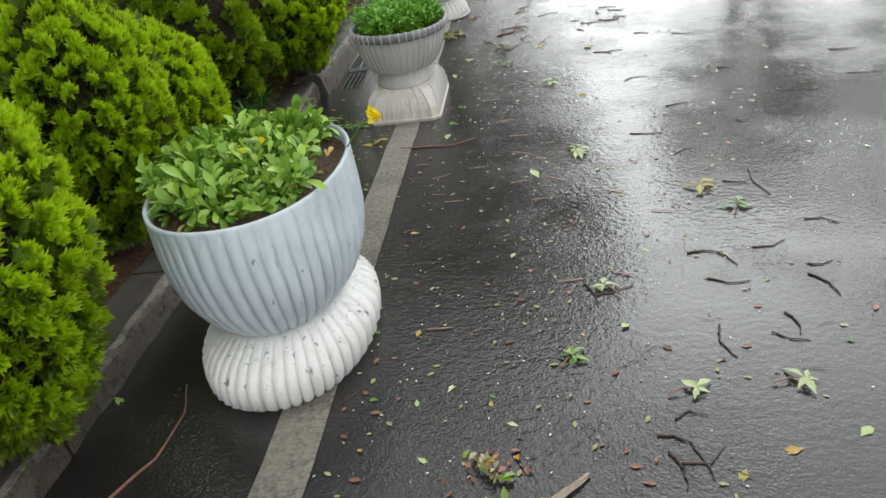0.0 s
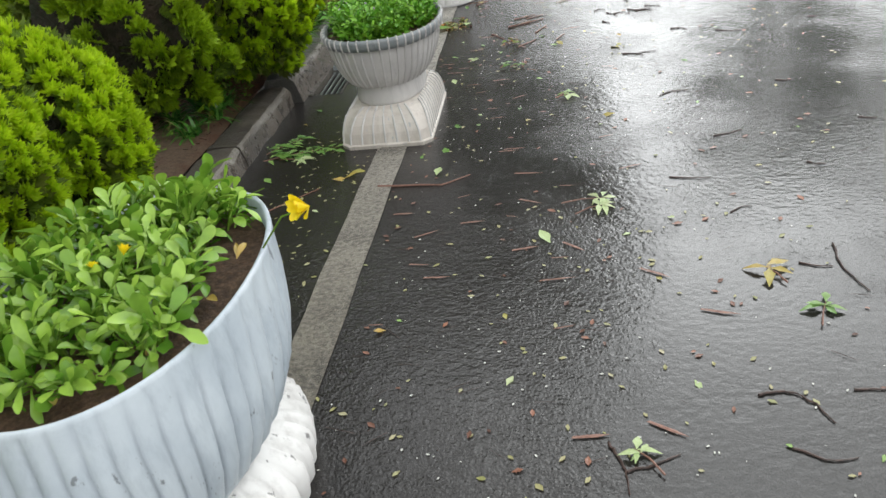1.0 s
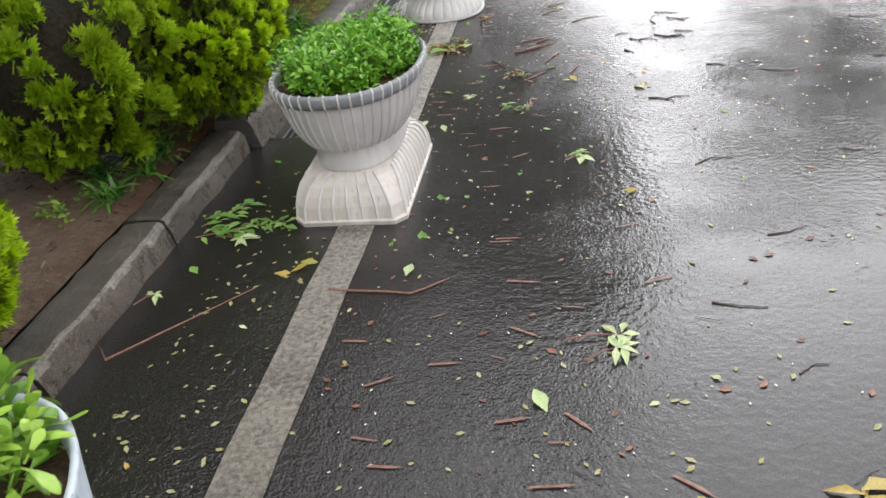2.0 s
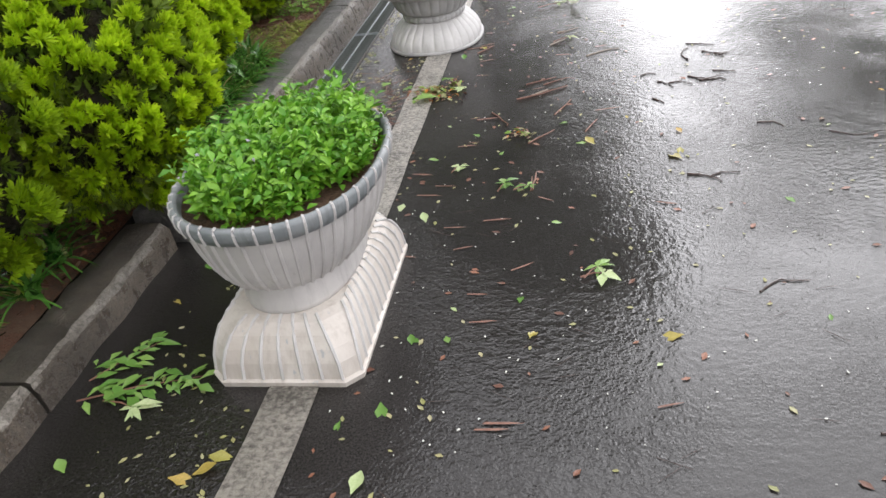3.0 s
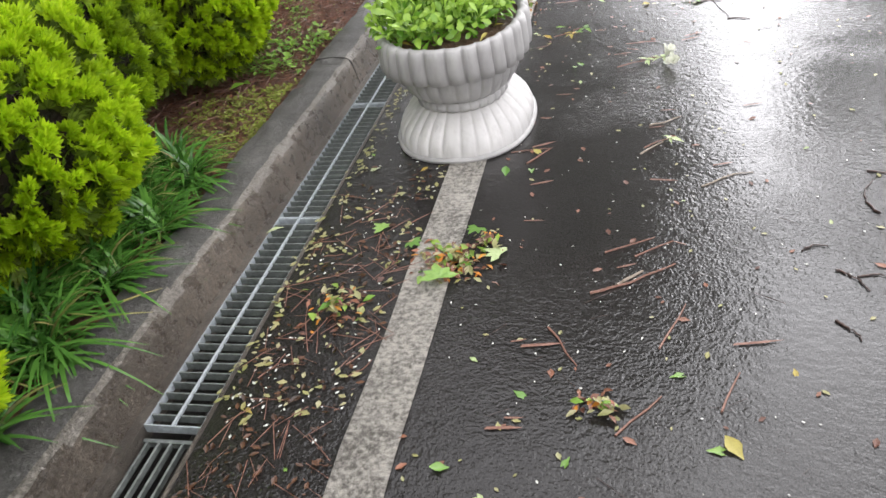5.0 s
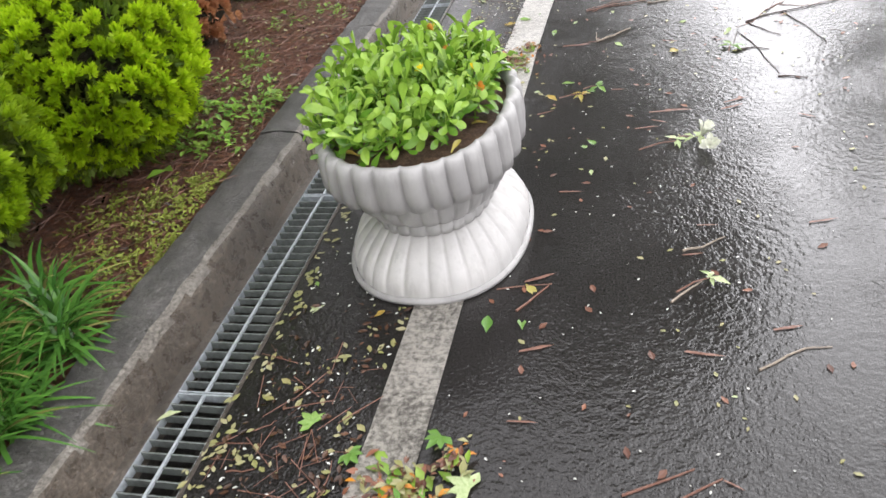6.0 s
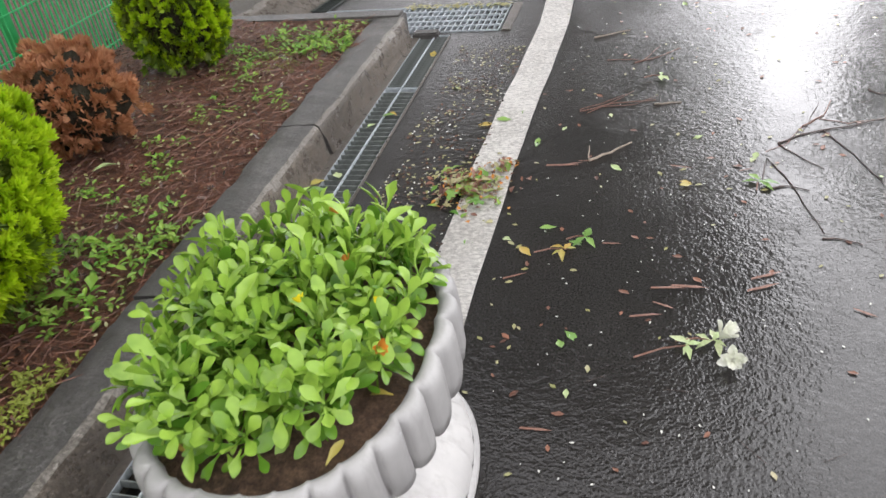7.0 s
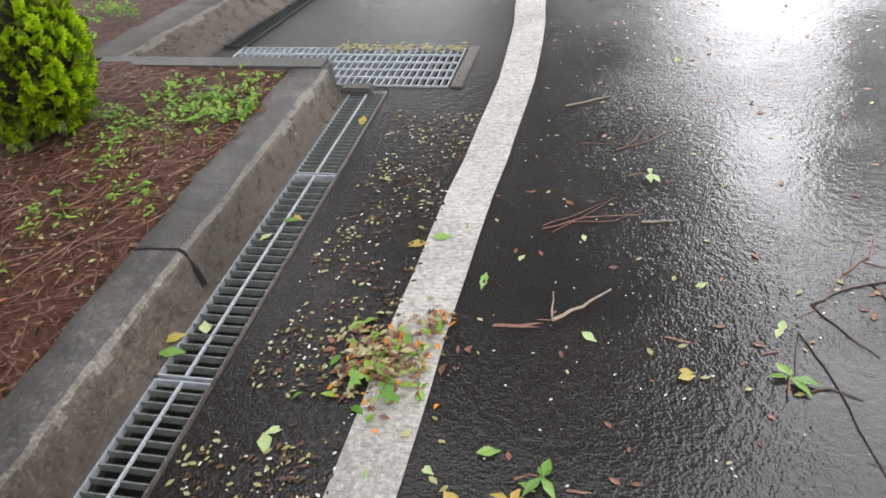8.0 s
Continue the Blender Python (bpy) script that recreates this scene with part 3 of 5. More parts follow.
def oval_shell(profile, sides, plan=2.35):
    """A lofted oval body. profile rows: half-width, half-length, height, flute depth, flutes (lobes when depth > 0, grooves when < 0)."""
    vs, fs = [], []
    for a, b, z, depth, flutes in profile:
        for k in range(sides):
            t = 2 * math.pi * k / sides
            x, y = oval(a, b, t, plan)
            if depth:
                u = flutes * k / sides
                w = abs(math.sin(math.pi * u))
                off = depth * (w ** 0.45) if depth > 0 else depth * max(0.0, 1 - w * 3.0)
                r = math.hypot(x, y)
                x, y = x + off * x / r, y + off * y / r
            vs.append((x, y, z))
    m = len(profile)
    for i in range(m - 1):
        for k in range(sides):
            j = (k + 1) % sides
            fs.append((i * sides + k, i * sides + j, (i + 1) * sides + j, (i + 1) * sides + k))
    return vs, fs


def shell_part(name, profile, mat, parent, label="", sides=288, plan=2.35, cap=None):
    vs, fs = oval_shell(profile, sides, plan)
    if cap == "top":
        fs.append(tuple(range((len(profile) - 1) * sides, len(profile) * sides)))
    ob = child(name, mesh_of(name, vs, fs, mat, True), parent, label)
    return ob


def soil_disc(parent, a, b, z):
    vs, fs = [(0, 0, z + 0.02)], []
    rings, sides = 7, 48
    for r in range(1, rings + 1):
        for k in range(sides):
            x, y = oval(a * r / rings, b * r / rings, 2 * math.pi * k / sides)
            h = z + 0.02 * (1 - (r / rings) ** 2) + 0.012 * noise.noise(Vector((x * 14, y * 14, z * 9)))
            vs.append((x, y, h))
    for k in range(sides):
        fs.append((0, 1 + k, 1 + (k + 1) % sides))
    for r in range(rings - 1):
        for k in range(sides):
            j = (k + 1) % sides
            fs.append((1 + r * sides + k, 1 + (r + 1) * sides + k, 1 + (r + 1) * sides + j, 1 + r * sides + j))
    return child("soil", mesh_of("soil", vs, fs, POT_SOIL, True), parent, "damp brown potting soil")


P1 = (-0.245, 2.33)
P2 = (-0.09, 4.86)
P3 = (-0.133, 7.915)
ROW = "oval planters along the line"

# fluted bowl on a bulging white fluted foot
pot1 = empty("flower_planter", pose(P1[0], P1[1], 0), "oval fluted planter, pale blue-grey bowl on white foot", "planter", ROW)
N1 = 48
foot = [(0.245, 0.40, 0.0, 0.019, N1), (0.262, 0.425, 0.025, 0.022, N1), (0.27, 0.435, 0.065, 0.018, N1), (0.264, 0.425, 0.105, 0.021, N1), (0.245, 0.395, 0.14, 0.015, N1), (0.215, 0.35, 0.165, 0.013, N1), (0.195, 0.32, 0.18, 0.010, N1), (0.185, 0.305, 0.188, 0.008, N1)]
foot_ob = shell_part("foot", foot, POT_WHITE, pot1, "chipped white fluted foot", 384, 2.2, "top")
foot_ob.location = (0.065, -0.17, 0)
bowl = [(0.17, 0.29, 0.182, 0.006, N1), (0.195, 0.32, 0.20, 0.015, N1), (0.245, 0.37, 0.245, 0.018, N1), (0.288, 0.42, 0.31, 0.019, N1), (0.318, 0.455, 0.385, 0.018, N1), (0.335, 0.478, 0.455, 0.015, N1), (0.345, 0.49, 0.525, 0.006, N1), (0.35, 0.497, 0.56, 0.003, N1), (0.352, 0.50, 0.568, 0, N1), (0.346, 0.494, 0.572, 0, N1), (0.338, 0.486, 0.568, 0, N1), (0.325, 0.47, 0.50, 0, N1), (0.315, 0.455, 0.46, 0, N1)]
bowl = [(a * (1 - 0.10 * min(1, max(0, (z - 0.2) / 0.25))), b, z, d, k) for a, b, z, d, k in bowl]
bowl_ob = shell_part("bowl", bowl, POT_BLUE, pot1, "pale blue-grey fluted bowl", 384, 2.2)
# the bowl sits back and askew on its foot
for v in bowl_ob.data.vertices:
    k = (0.57 - v.co.z) / 0.39
    v.co.x += 0.06 * k - 0.022 * (1 - k)
    v.co.y -= 0.15 * k
soil_disc(pot1, 0.298, 0.478, 0.53).location.x = -0.022

# ribbed bowl with a dark lip on a square flared plinth
pot2 = empty("flower_planter", pose(P2[0], P2[1], 0), "oval ribbed grey planter with dark lip on square plinth", "planter", ROW)


def plinth_ring(a, b, z, c):
    return [(a, -b + c, z), (a, b - c, z), (a - c, b, z), (-a + c, b, z), (-a, b - c, z), (-a, -b + c, z), (-a + c, -b, z), (a - c, -b, z)]


def plinth(parent):
    prof = [(0.230, 0.398, 0.0, 0.045), (0.233, 0.401, 0.018, 0.045), (0.224, 0.392, 0.024, 0.045), (0.219, 0.385, 0.075, 0.045), (0.211, 0.372, 0.115, 0.05), (0.199, 0.352, 0.15, 0.055), (0.182, 0.322, 0.176, 0.06), (0.165, 0.295, 0.186, 0.06)]
    bm = bmesh.new()
    rings = [[bm.verts.new(p) for p in plinth_ring(*row)] for row in prof]
    for p, q in zip(rings, rings[1:]):
        for k in range(8):
            j = (k + 1) % 8
            bm.faces.new((p[k], p[j], q[j], q[k]))
    bm.faces.new(rings[-1])
    body = part("plinth", bm, POT_BASE, parent, "rain-stained beige ribbed plinth")
    # raised ribs up each sloping side
    def rib(u, side):
        path = []
        for a, b, z, c in prof[2:]:
            if side in ("front", "back"):
                s = -1 if side == "front" else 1
                path.append((u * (a - c), s * (b + 0.001), z))
            else:
                s = 1 if side == "right" else -1
                path.append((s * (a + 0.001), u * (b - c), z))
        v, f = tube(path, [0.0058] * len(path), 5)
        child("rib", mesh_of("rib", v, f, POT_FOOT), body)
    for side, n in (("front", 7), ("back", 7), ("right", 13), ("left", 13)):
        for i in range(n):
            rib(-1 + 2 * i / (n - 1), side)
    return body


plinth(pot2)
N2 = 46
SLIM = 0.972
neck = [(0.16, 0.285, 0.18, 0, 1), (0.174, 0.298, 0.188, 0, 1), (0.177, 0.301, 0.205, 0, 1), (0.171, 0.293, 0.27, 0, 1), (0.174, 0.296, 0.284, 0, 1)]
shell_part("neck", neck, POT_GREY, pot2, "smooth grey neck", 96, 2.3)
bowl = [(0.168, 0.287, 0.278, 0, N2), (0.204, 0.322, 0.288, 0, N2), (0.232, 0.350, 0.32, 0, N2), (0.256, 0.374, 0.365, 0, N2), (0.275, 0.394, 0.42, 0, N2), (0.287, 0.408, 0.475, 0, N2), (0.291, 0.413, 0.50, 0, N2)]
bowl = [(a * SLIM, b, z, d, k) for a, b, z, d, k in bowl]
body = shell_part("bowl", bowl, POT_GREY, pot2, "weathered pale grey ribbed bowl", 144, 2.3)
lip = [(0.290, 0.412, 0.492, 0, N2), (0.303, 0.427, 0.493, 0, N2), (0.309, 0.434, 0.512, 0, N2), (0.311, 0.437, 0.532, 0, N2), (0.307, 0.433, 0.543, 0, N2), (0.298, 0.423, 0.545, 0, N2), (0.288, 0.412, 0.537, 0, N2), (0.278, 0.400, 0.47, 0, N2)]
lip = [(a * SLIM, b, z, d, k) for a, b, z, d, k in lip]
rim = shell_part("rim", lip, POT_LIP, pot2, "dark blue-grey overhanging lip", 144, 2.3)
for i in range(N2):
    t = 2 * math.pi * (i + 0.5) / N2
    path = [(*oval(a, b, t, 2.3), z) for a, b, z, _, _ in bowl[1:]]
    v, f = tube(path, [0.0064] * len(path), 5)
    child("rib", mesh_of("rib", v, f, POT_GREY), body)
    path = [(*oval(a, b, t, 2.3), z) for a, b, z, _, _ in lip[1:6]]
    v, f = tube(path, [0.0046] * len(path), 5)
    child("rib", mesh_of("rib", v, f, POT_GREY), rim)
soil_disc(pot2, 0.276, 0.408, 0.51)

# lobed pearl grey bowl on a bell-shaped foot
pot3 = empty("flower_planter", pose(P3[0], P3[1], 0), "oval pearl-grey planter with lobed bowl and bell foot", "planter", ROW)
N3 = 30
flange = [(0.305, 0.41, 0.0, 0, 1), (0.318, 0.425, 0.004, 0, 1), (0.318, 0.425, 0.016, 0, 1), (0.304, 0.41, 0.021, 0, 1)]
shell_part("flange", [(a * 0.965, b * 0.965, z, d, k) for a, b, z, d, k in flange], POT_PEARL, pot3, "thin grey ground flange", 128, 2.3)
foot = [(0.300, 0.405, 0.015, 0.004, N3), (0.298, 0.402, 0.034, 0.006, N3), (0.292, 0.394, 0.060, 0.010, N3), (0.275, 0.373, 0.091, 0.012, N3), (0.250, 0.342, 0.120, 0.012, N3), (0.222, 0.308, 0.146, 0.011, N3), (0.205, 0.288, 0.161, 0.009, N3), (0.196, 0.278, 0.168, 0.006, N3)]
shell_part("foot", [(a * 0.965, b * 0.965, z, d, k) for a, b, z, d, k in foot], POT_FOOT, pot3, "white fluted bell-shaped foot", 300, 2.3, "top")
neck = [(0.172, 0.252, 0.165, 0.004, N3), (0.190, 0.272, 0.172, 0.009, N3), (0.194, 0.276, 0.194, 0.009, N3), (0.186, 0.266, 0.211, 0.006, N3), (0.18, 0.26, 0.215, 0.004, N3)]
shell_part("neck", neck, POT_PEARL, pot3, "short fluted neck", 300, 2.3)
low = [(0.180, 0.260, 0.213, 0.004, N3), (0.204, 0.287, 0.219, 0.010, N3), (0.226, 0.312, 0.245, 0.013, N3), (0.243, 0.332, 0.28, 0.013, N3), (0.252, 0.342, 0.315, 0.011, N3), (0.250, 0.340, 0.345, 0.006, N3)]
shell_part("lower_bowl", low, POT_PEARL, pot3, "", 300, 2.3)
PULL = 0.022
bowl = [(0.244, 0.334, 0.343, 0.002, N3), (0.278, 0.374, 0.334, 0.013, N3), (0.294, 0.392, 0.342, 0.022, N3), (0.304, 0.404, 0.375, 0.026, N3), (0.309, 0.410, 0.415, 0.027, N3), (0.310, 0.411, 0.455, 0.026, N3), (0.308, 0.409, 0.478, 0.024, N3), (0.302, 0.403, 0.488, 0.019, N3), (0.294, 0.395, 0.490, 0.012, N3), (0.286, 0.387, 0.484, 0.006, N3), (0.276, 0.376, 0.42, 0, N3)]
bowl = [(a - PULL * min(1, (z - 0.33) / 0.1) * (z > 0.345), b, z, d, k) for a, b, z, d, k in bowl]
shell_part("bowl", bowl, POT_PEARL, pot3, "lobed pearl-grey bowl with scalloped rim", 300, 2.3).location.x = -0.012
soil_disc(pot3, 0.268, 0.388, 0.462).location.x = -0.012


# ---- plants in the planters ----
def rosette(name, r, leaves, length, width, mat, spread=(0.25, 1.2), tall=0.03):
    """A tuft of spoon-shaped leaves round a short stem."""
    pieces = []
    for i in range(leaves):
        l = length * r.uniform(0.6, 1.15)
        shape = leaf_shape(l, width * r.uniform(0.75, 1.2), r.uniform(0.03, 0.4), 5, 0.72, 0.012, r.uniform(-0.3, 0.75), 2.0, 1.7)
        up = r.uniform(*spread)
        pieces.append(scatter(name, shape, [turn(r.uniform(-0.012, 0.012), r.uniform(-0.012, 0.012), tall * (i + r.random()) / leaves, 2.4 * i + r.uniform(-0.5, 0.5), up, r.uniform(-0.5, 0.5))]))
    pieces.append(tube([(0, 0, -0.01), (0.004, 0.003, tall * 0.5), (0, 0, tall)], [0.004, 0.0035, 0.002], 5))
    v, f, _ = joined(pieces)
    return mesh_of(name, v, f, mat, True)


def bloom(r, mat, petals, size):
    """A closed or drooping flower head."""
    shape = leaf_shape(size, size * 0.45, 0.3, 3, 0.6)
    pieces = [scatter("p", shape, [turn(0, 0, 0, 6.283 * i / petals + r.uniform(-0.2, 0.2), r.uniform(0.7, 1.35), 0)]) for i in range(petals)]
    v, f, _ = joined(pieces)
    return mesh_of("flower", v, f, mat, True)


r1 = random.Random(11)
lance = [rosette("leaves", r1, 17, 0.078, 0.030, SPOON_LEAF, (0.25, 1.45), 0.075) for _ in range(6)]
spoon = [rosette("leaves", r1, 19, 0.070, 0.029, SPOON_LEAF, (0.25, 1.45), 0.098) for _ in range(6)]
mint_r = random.Random(5)


def mint_tuft(r):
    """Leafy stems with pairs of small pointed leaves."""
    pieces = []
    for s in range(8):
        bx, by = r.uniform(-0.03, 0.03), r.uniform(-0.03, 0.03)
        h, lean, az = r.uniform(0.02, 0.105), r.uniform(0.0, 0.7), r.uniform(0, 6.3)
        for j in range(6):
            t = (j + 1) / 6
            px, py, pz = bx + math.cos(az) * lean * h * t, by + math.sin(az) * lean * h * t, h * t
            for k in range(2 if j < 5 else 4):
                l = 0.0265 * r.uniform(0.6, 1.35) * (1.1 - 0.35 * t)
                shape = leaf_shape(l, l * 0.62, 0.25, 4, 0.45, 0.003, r.uniform(-0.2, 0.6), 1.4)
                pieces.append(scatter("m", shape, [turn(px, py, pz, j * 1.57 + k * (3.14 if j < 5 else 1.57) + r.uniform(-0.4, 0.4), r.uniform(0.1, 1.2), r.uniform(-0.7, 0.7))]))
    v, f, _ = joined(pieces)
    return mesh_of("leaves", v, f, MINT_LEAF, True)


mint = [mint_tuft(mint_r) for _ in range(6)]


def fill(pot, a, b, z, variants, count, name, label, category, group, seed, size=(0.85, 1.2), edge_lean=0.35, gap=None):
    r = random.Random(seed)
    done = []
    tries = 0
    step = math.sqrt(math.pi * a * b / count) * 0.72
    while len(done) < count and tries < 6000:
        tries += 1
        x, y = r.uniform(-a, a), r.uniform(-b, b)
        d = math.hypot(x / a, y / b)
        if d > 1 or any((x - p) ** 2 + (y - q) ** 2 < step ** 2 for p, q in done) or (gap and gap(x, y)):
            continue
        done.append((x, y))
        lean = edge_lean * d ** 2
        m = Matrix.Translation((pot[0] + x, pot[1] + y, z + 0.018 * (1 - d * d) + r.uniform(-0.012, 0.016))) @ Matrix.Rotation(lean, 4, Vector((-y, x, 0)).normalized() if d > 0.02 else Vector((1, 0, 0))) @ Matrix.Rotation(r.uniform(0, 6.3), 4, "Z") @ Matrix.Scale(r.uniform(*size), 4)
        e = empty(name, m, label, category, group)
        child("leaves", r.choice(variants), e)
    return done


fill((P1[0] - 0.04, P1[1] + 0.03), 0.27, 0.40, 0.53, lance, 100, "pansy_plant", "bright green spoon-leaved bedding plant in the blue-grey planter", "plant", "bedding plants in the blue-grey planter", 21, (0.68, 1.08), 0.65, lambda x, y: x > 0.16 and y < 0.22 and x + y * 0.25 > 0.18)
fill((P2[0] + 0.012, P2[1] + 0.01), 0.23, 0.345, 0.505, mint, 118, "mint_plant", "small-leaved bright green mint-like plant in grey planter", "plant", "leafy plants in the ribbed planter", 22, (1.05, 1.5), 0.12, lambda x, y: x > 0.15 and y < -0.21)
fill((P3[0] - 0.055, P3[1] + 0.03), 0.25, 0.345, 0.466, spoon, 98, "calendula_plant", "glossy green broad-leaved calendula in the pearl-grey planter", "plant", "calendulas in the pearl-grey planter", 23, (0.72, 1.12), 0.7, lambda x, y: x > 0.225 or y < -0.31 or noise.noise(Vector((x * 9, y * 9, 4))) < -0.2)


def withered(pot, spots, z, seed):
    r = random.Random(seed)
    for x, y in spots:
        v, f = scatter("w", leaf_shape(0.05, 0.018, 0.3, 4, 0.6, 0, 0.4), [turn(0, 0, 0, r.uniform(0, 6.3), r.uniform(0.1, 0.8), r.uniform(-0.5, 0.5))])
        ob = new("withered_leaf", mesh_of("withered_leaf", v, f, LITTER_YELLOW, True))
        ob.location = (pot[0] + x, pot[1] + y, z)
        tagged(ob, "withered yellow-brown leaf on the potting soil", "leaf", "withered leaves in the planters")


withered(P3, [(0.22, -0.12), (0.235, 0.05), (0.15, -0.3), (-0.12, -0.31), (0.06, -0.27), (-0.06, -0.02), (0.02, 0.1)], 0.475, 4)
withered(P1, [(0.2, -0.05), (0.21, 0.12), (0.15, -0.25), (0.02, -0.38), (-0.12, -0.37), (0.18, 0.2)], 0.545, 5)


def flower_at(x, y, z, mat, size, label, stem=True, seed=0, lean=0.4, root=None):
    r = random.Random(seed)
    f = empty("flower", pose(x, y, z), label, "flower")
    child("petals", bloom(r, mat, 9, size), f, "", pose(0, 0, 0, math.degrees(lean), 0, r.uniform(0, 360)))
    if stem:
        rx, ry, rz = root or (x - 0.02, y, z - 0.12)
        pts = [(rx - x, ry - y, rz - z), ((rx - x) * 0.5, (ry - y) * 0.5, (rz - z) * 0.3 + 0.01), (0, 0, 0)]
        v, q = tube(pts, [0.0028, 0.0024, 0.002], 5)
        child("stem", mesh_of("stem", v, q, SPOON_LEAF, True), f)
    return f


flower_at(0.18, 2.43, 0.68, PETAL_YELLOW, 0.054, "bright yellow flower nodding over the planter rim", True, 1, 1.2, (0.03, 2.45, 0.56))
flower_at(-0.20, 2.28, 0.665, PETAL_YELLOW, 0.026, "small yellow flower among the leaves", True, 2)
flower_at(-0.26, 2.25, 0.65, PETAL_YELLOW, 0.02, "small yellow flower among the leaves", True, 3)
for i, (dx, dy, dz, mat) in enumerate([(0.02, -0.02, 0.60, PETAL_YELLOW), (0.07, 0.12, 0.60, PETAL_ORANGE), (0.17, 0.02, 0.585, PETAL_YELLOW), (0.2, -0.1, 0.575, PETAL_ORANGE), (-0.02, 0.3, 0.61, PETAL_ORANGE)]):
    flower_at(P3[0] + dx, P3[1] + dy, dz - 0.0, mat, 0.026, "withering yellow-orange calendula flower", True, 10 + i, 0.8)
for i, (dx, dy) in enumerate([(-0.02, 0.12), (0.1, 0.2), (-0.16, -0.2), (-0.1, -0.24), (-0.05, -0.12), (0.02, -0.25)]):
    flower_at(P2[0] + dx, P2[1] + dy, 0.645, PETAL_LILAC, 0.012, "tiny pale lilac flower among mint-like leaves", True, 30 + i, 0.3)


# ---- shrubs ----
def frond_shape(r, size):
    """A flat fan of small scaly sprigs along +y."""
    pieces = []
    for i in range(8):
        a = (i - 3.5) * 0.26 + r.uniform(-0.1, 0.1)
        l = size * (1.0 - 0.09 * abs(i - 3.5)) * r.uniform(0.75, 1.05)
        w = size * 0.115
        c, s = math.sin(a), math.cos(a)
        o = 0.22 * size
        bx, by = c * o * 0.4, s * o * 0.4
        q = [(bx - s * w * 0.3, by + c * w * 0.3, 0), (bx + c * l * 0.55 - s * w, by + s * l * 0.55 + c * w, r.uniform(-0.05, 0.1) * size), (bx + c * l, by + s * l, r.uniform(-0.12, 0.12) * size), (bx + c * l * 0.6 + s * w, by + s * l * 0.6 - c * w, r.uniform(-0.1, 0.05) * size)]
        pieces.append((np.array(q), [(0, 1, 2), (0, 2, 3)]))
    v, f, _ = joined(pieces)
    return v, f


def shrub(name, x, y, rx, ry, h, mat, label, seed, spacing=0.050, size=0.054, lumps=0.55, per=11, puff=0.022, skirt=0.08, gaps=-0.42, inner=None):
    """A dense conifer: a near-black core painted as inner shade, clumps of upright fan sprays outside, with gaps
    between the clumps that show darkened inner sprays.
    """
    r = random.Random(seed)
    z0 = bed_height(x, y) - 0.02
    e = empty(name, pose(x, y, z0), label, "shrub")

    def surface(th, ph):
        d = Vector((math.cos(th) * math.sin(ph), math.sin(th) * math.sin(ph), math.cos(ph)))
        k = 1 + lumps * (0.11 * noise.noise(d * 2.3 + Vector((seed, 0, 0))) + 0.10 * noise.noise(d * 5.5 + Vector((0, seed, 0))))
        zc = skirt + (h - skirt) * 0.45
        up = (h - zc) if d.z > 0 else (zc - skirt * 0.3)
        return Vector((d.x * rx * k, d.y * ry * k, zc + d.z * up * k)), d

    # core shell: the shade inside the shrub is put into its colour
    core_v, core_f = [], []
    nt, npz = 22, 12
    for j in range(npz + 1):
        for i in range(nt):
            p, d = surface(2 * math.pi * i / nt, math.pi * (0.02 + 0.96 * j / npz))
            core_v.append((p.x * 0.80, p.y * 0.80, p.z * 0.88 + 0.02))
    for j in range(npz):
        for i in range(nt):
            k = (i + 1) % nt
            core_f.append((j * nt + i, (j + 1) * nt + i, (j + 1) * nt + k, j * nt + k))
    child("inner_wood", mesh_of("inner_wood", core_v, core_f, THUJA_CORE, True), e, "near-black core with the inner shade in its colour")
    shapes = [frond_shape(r, size) for _ in range(5)]
    sets = [[] for _ in shapes]
    deep = [[] for _ in shapes]

    def spray(q, yax, out, s, where):
        side = out * r.uniform(0.0, 0.8) + Vector((r.uniform(-1, 1), r.uniform(-1, 1), r.uniform(-0.25, 0.25)))
        zax = (side - yax * side.dot(yax)).normalized()
        m = Matrix((yax.cross(zax), yax, zax)).transposed().to_4x4()
        where[r.randrange(5)].append(np.array(Matrix.Translation(q) @ m @ Matrix.Scale(s, 4)))

    clumps = int(3.6 * math.pi * (rx * ry + (rx + ry) * h * 0.4) / 2 / spacing ** 2)
    for i in range(clumps):
        ph = math.acos(1 - 1.84 * (i + 0.5) / clumps)
        th = i * 2.399963 + r.uniform(-0.25, 0.25)
        p, d = surface(th, ph)
        open_gap = noise.noise(d * 4.6 + Vector((seed, seed, 0))) < gaps + 0.10 * d.z
        # inner layer, its green darkened to read as shade in the gaps
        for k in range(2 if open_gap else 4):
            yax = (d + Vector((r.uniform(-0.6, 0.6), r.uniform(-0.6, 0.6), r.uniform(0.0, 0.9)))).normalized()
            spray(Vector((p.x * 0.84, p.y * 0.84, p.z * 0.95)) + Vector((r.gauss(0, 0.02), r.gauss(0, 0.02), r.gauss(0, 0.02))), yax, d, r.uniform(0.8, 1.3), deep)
        if open_gap:
            continue
        inset = r.uniform(0.92, 1.02)
        c = Vector((p.x * inset, p.y * inset, p.z * (0.92 + 0.08 * inset)))
        axis = (d + Vector((r.uniform(-0.25, 0.25), r.uniform(-0.25, 0.25), r.uniform(0.5, 1.2)))).normalized()
        big = r.uniform(0.7, 1.25)
        for k in range(int(per * big)):
            yax = (axis + Vector((r.gauss(0, 0.33), r.gauss(0, 0.33), r.gauss(0, 0.33)))).normalized()
            spray(c + (yax - axis * 0.7) * puff * big - yax * size * 0.4, yax, d, r.uniform(0.65, 1.1) * big ** 0.5, sets)
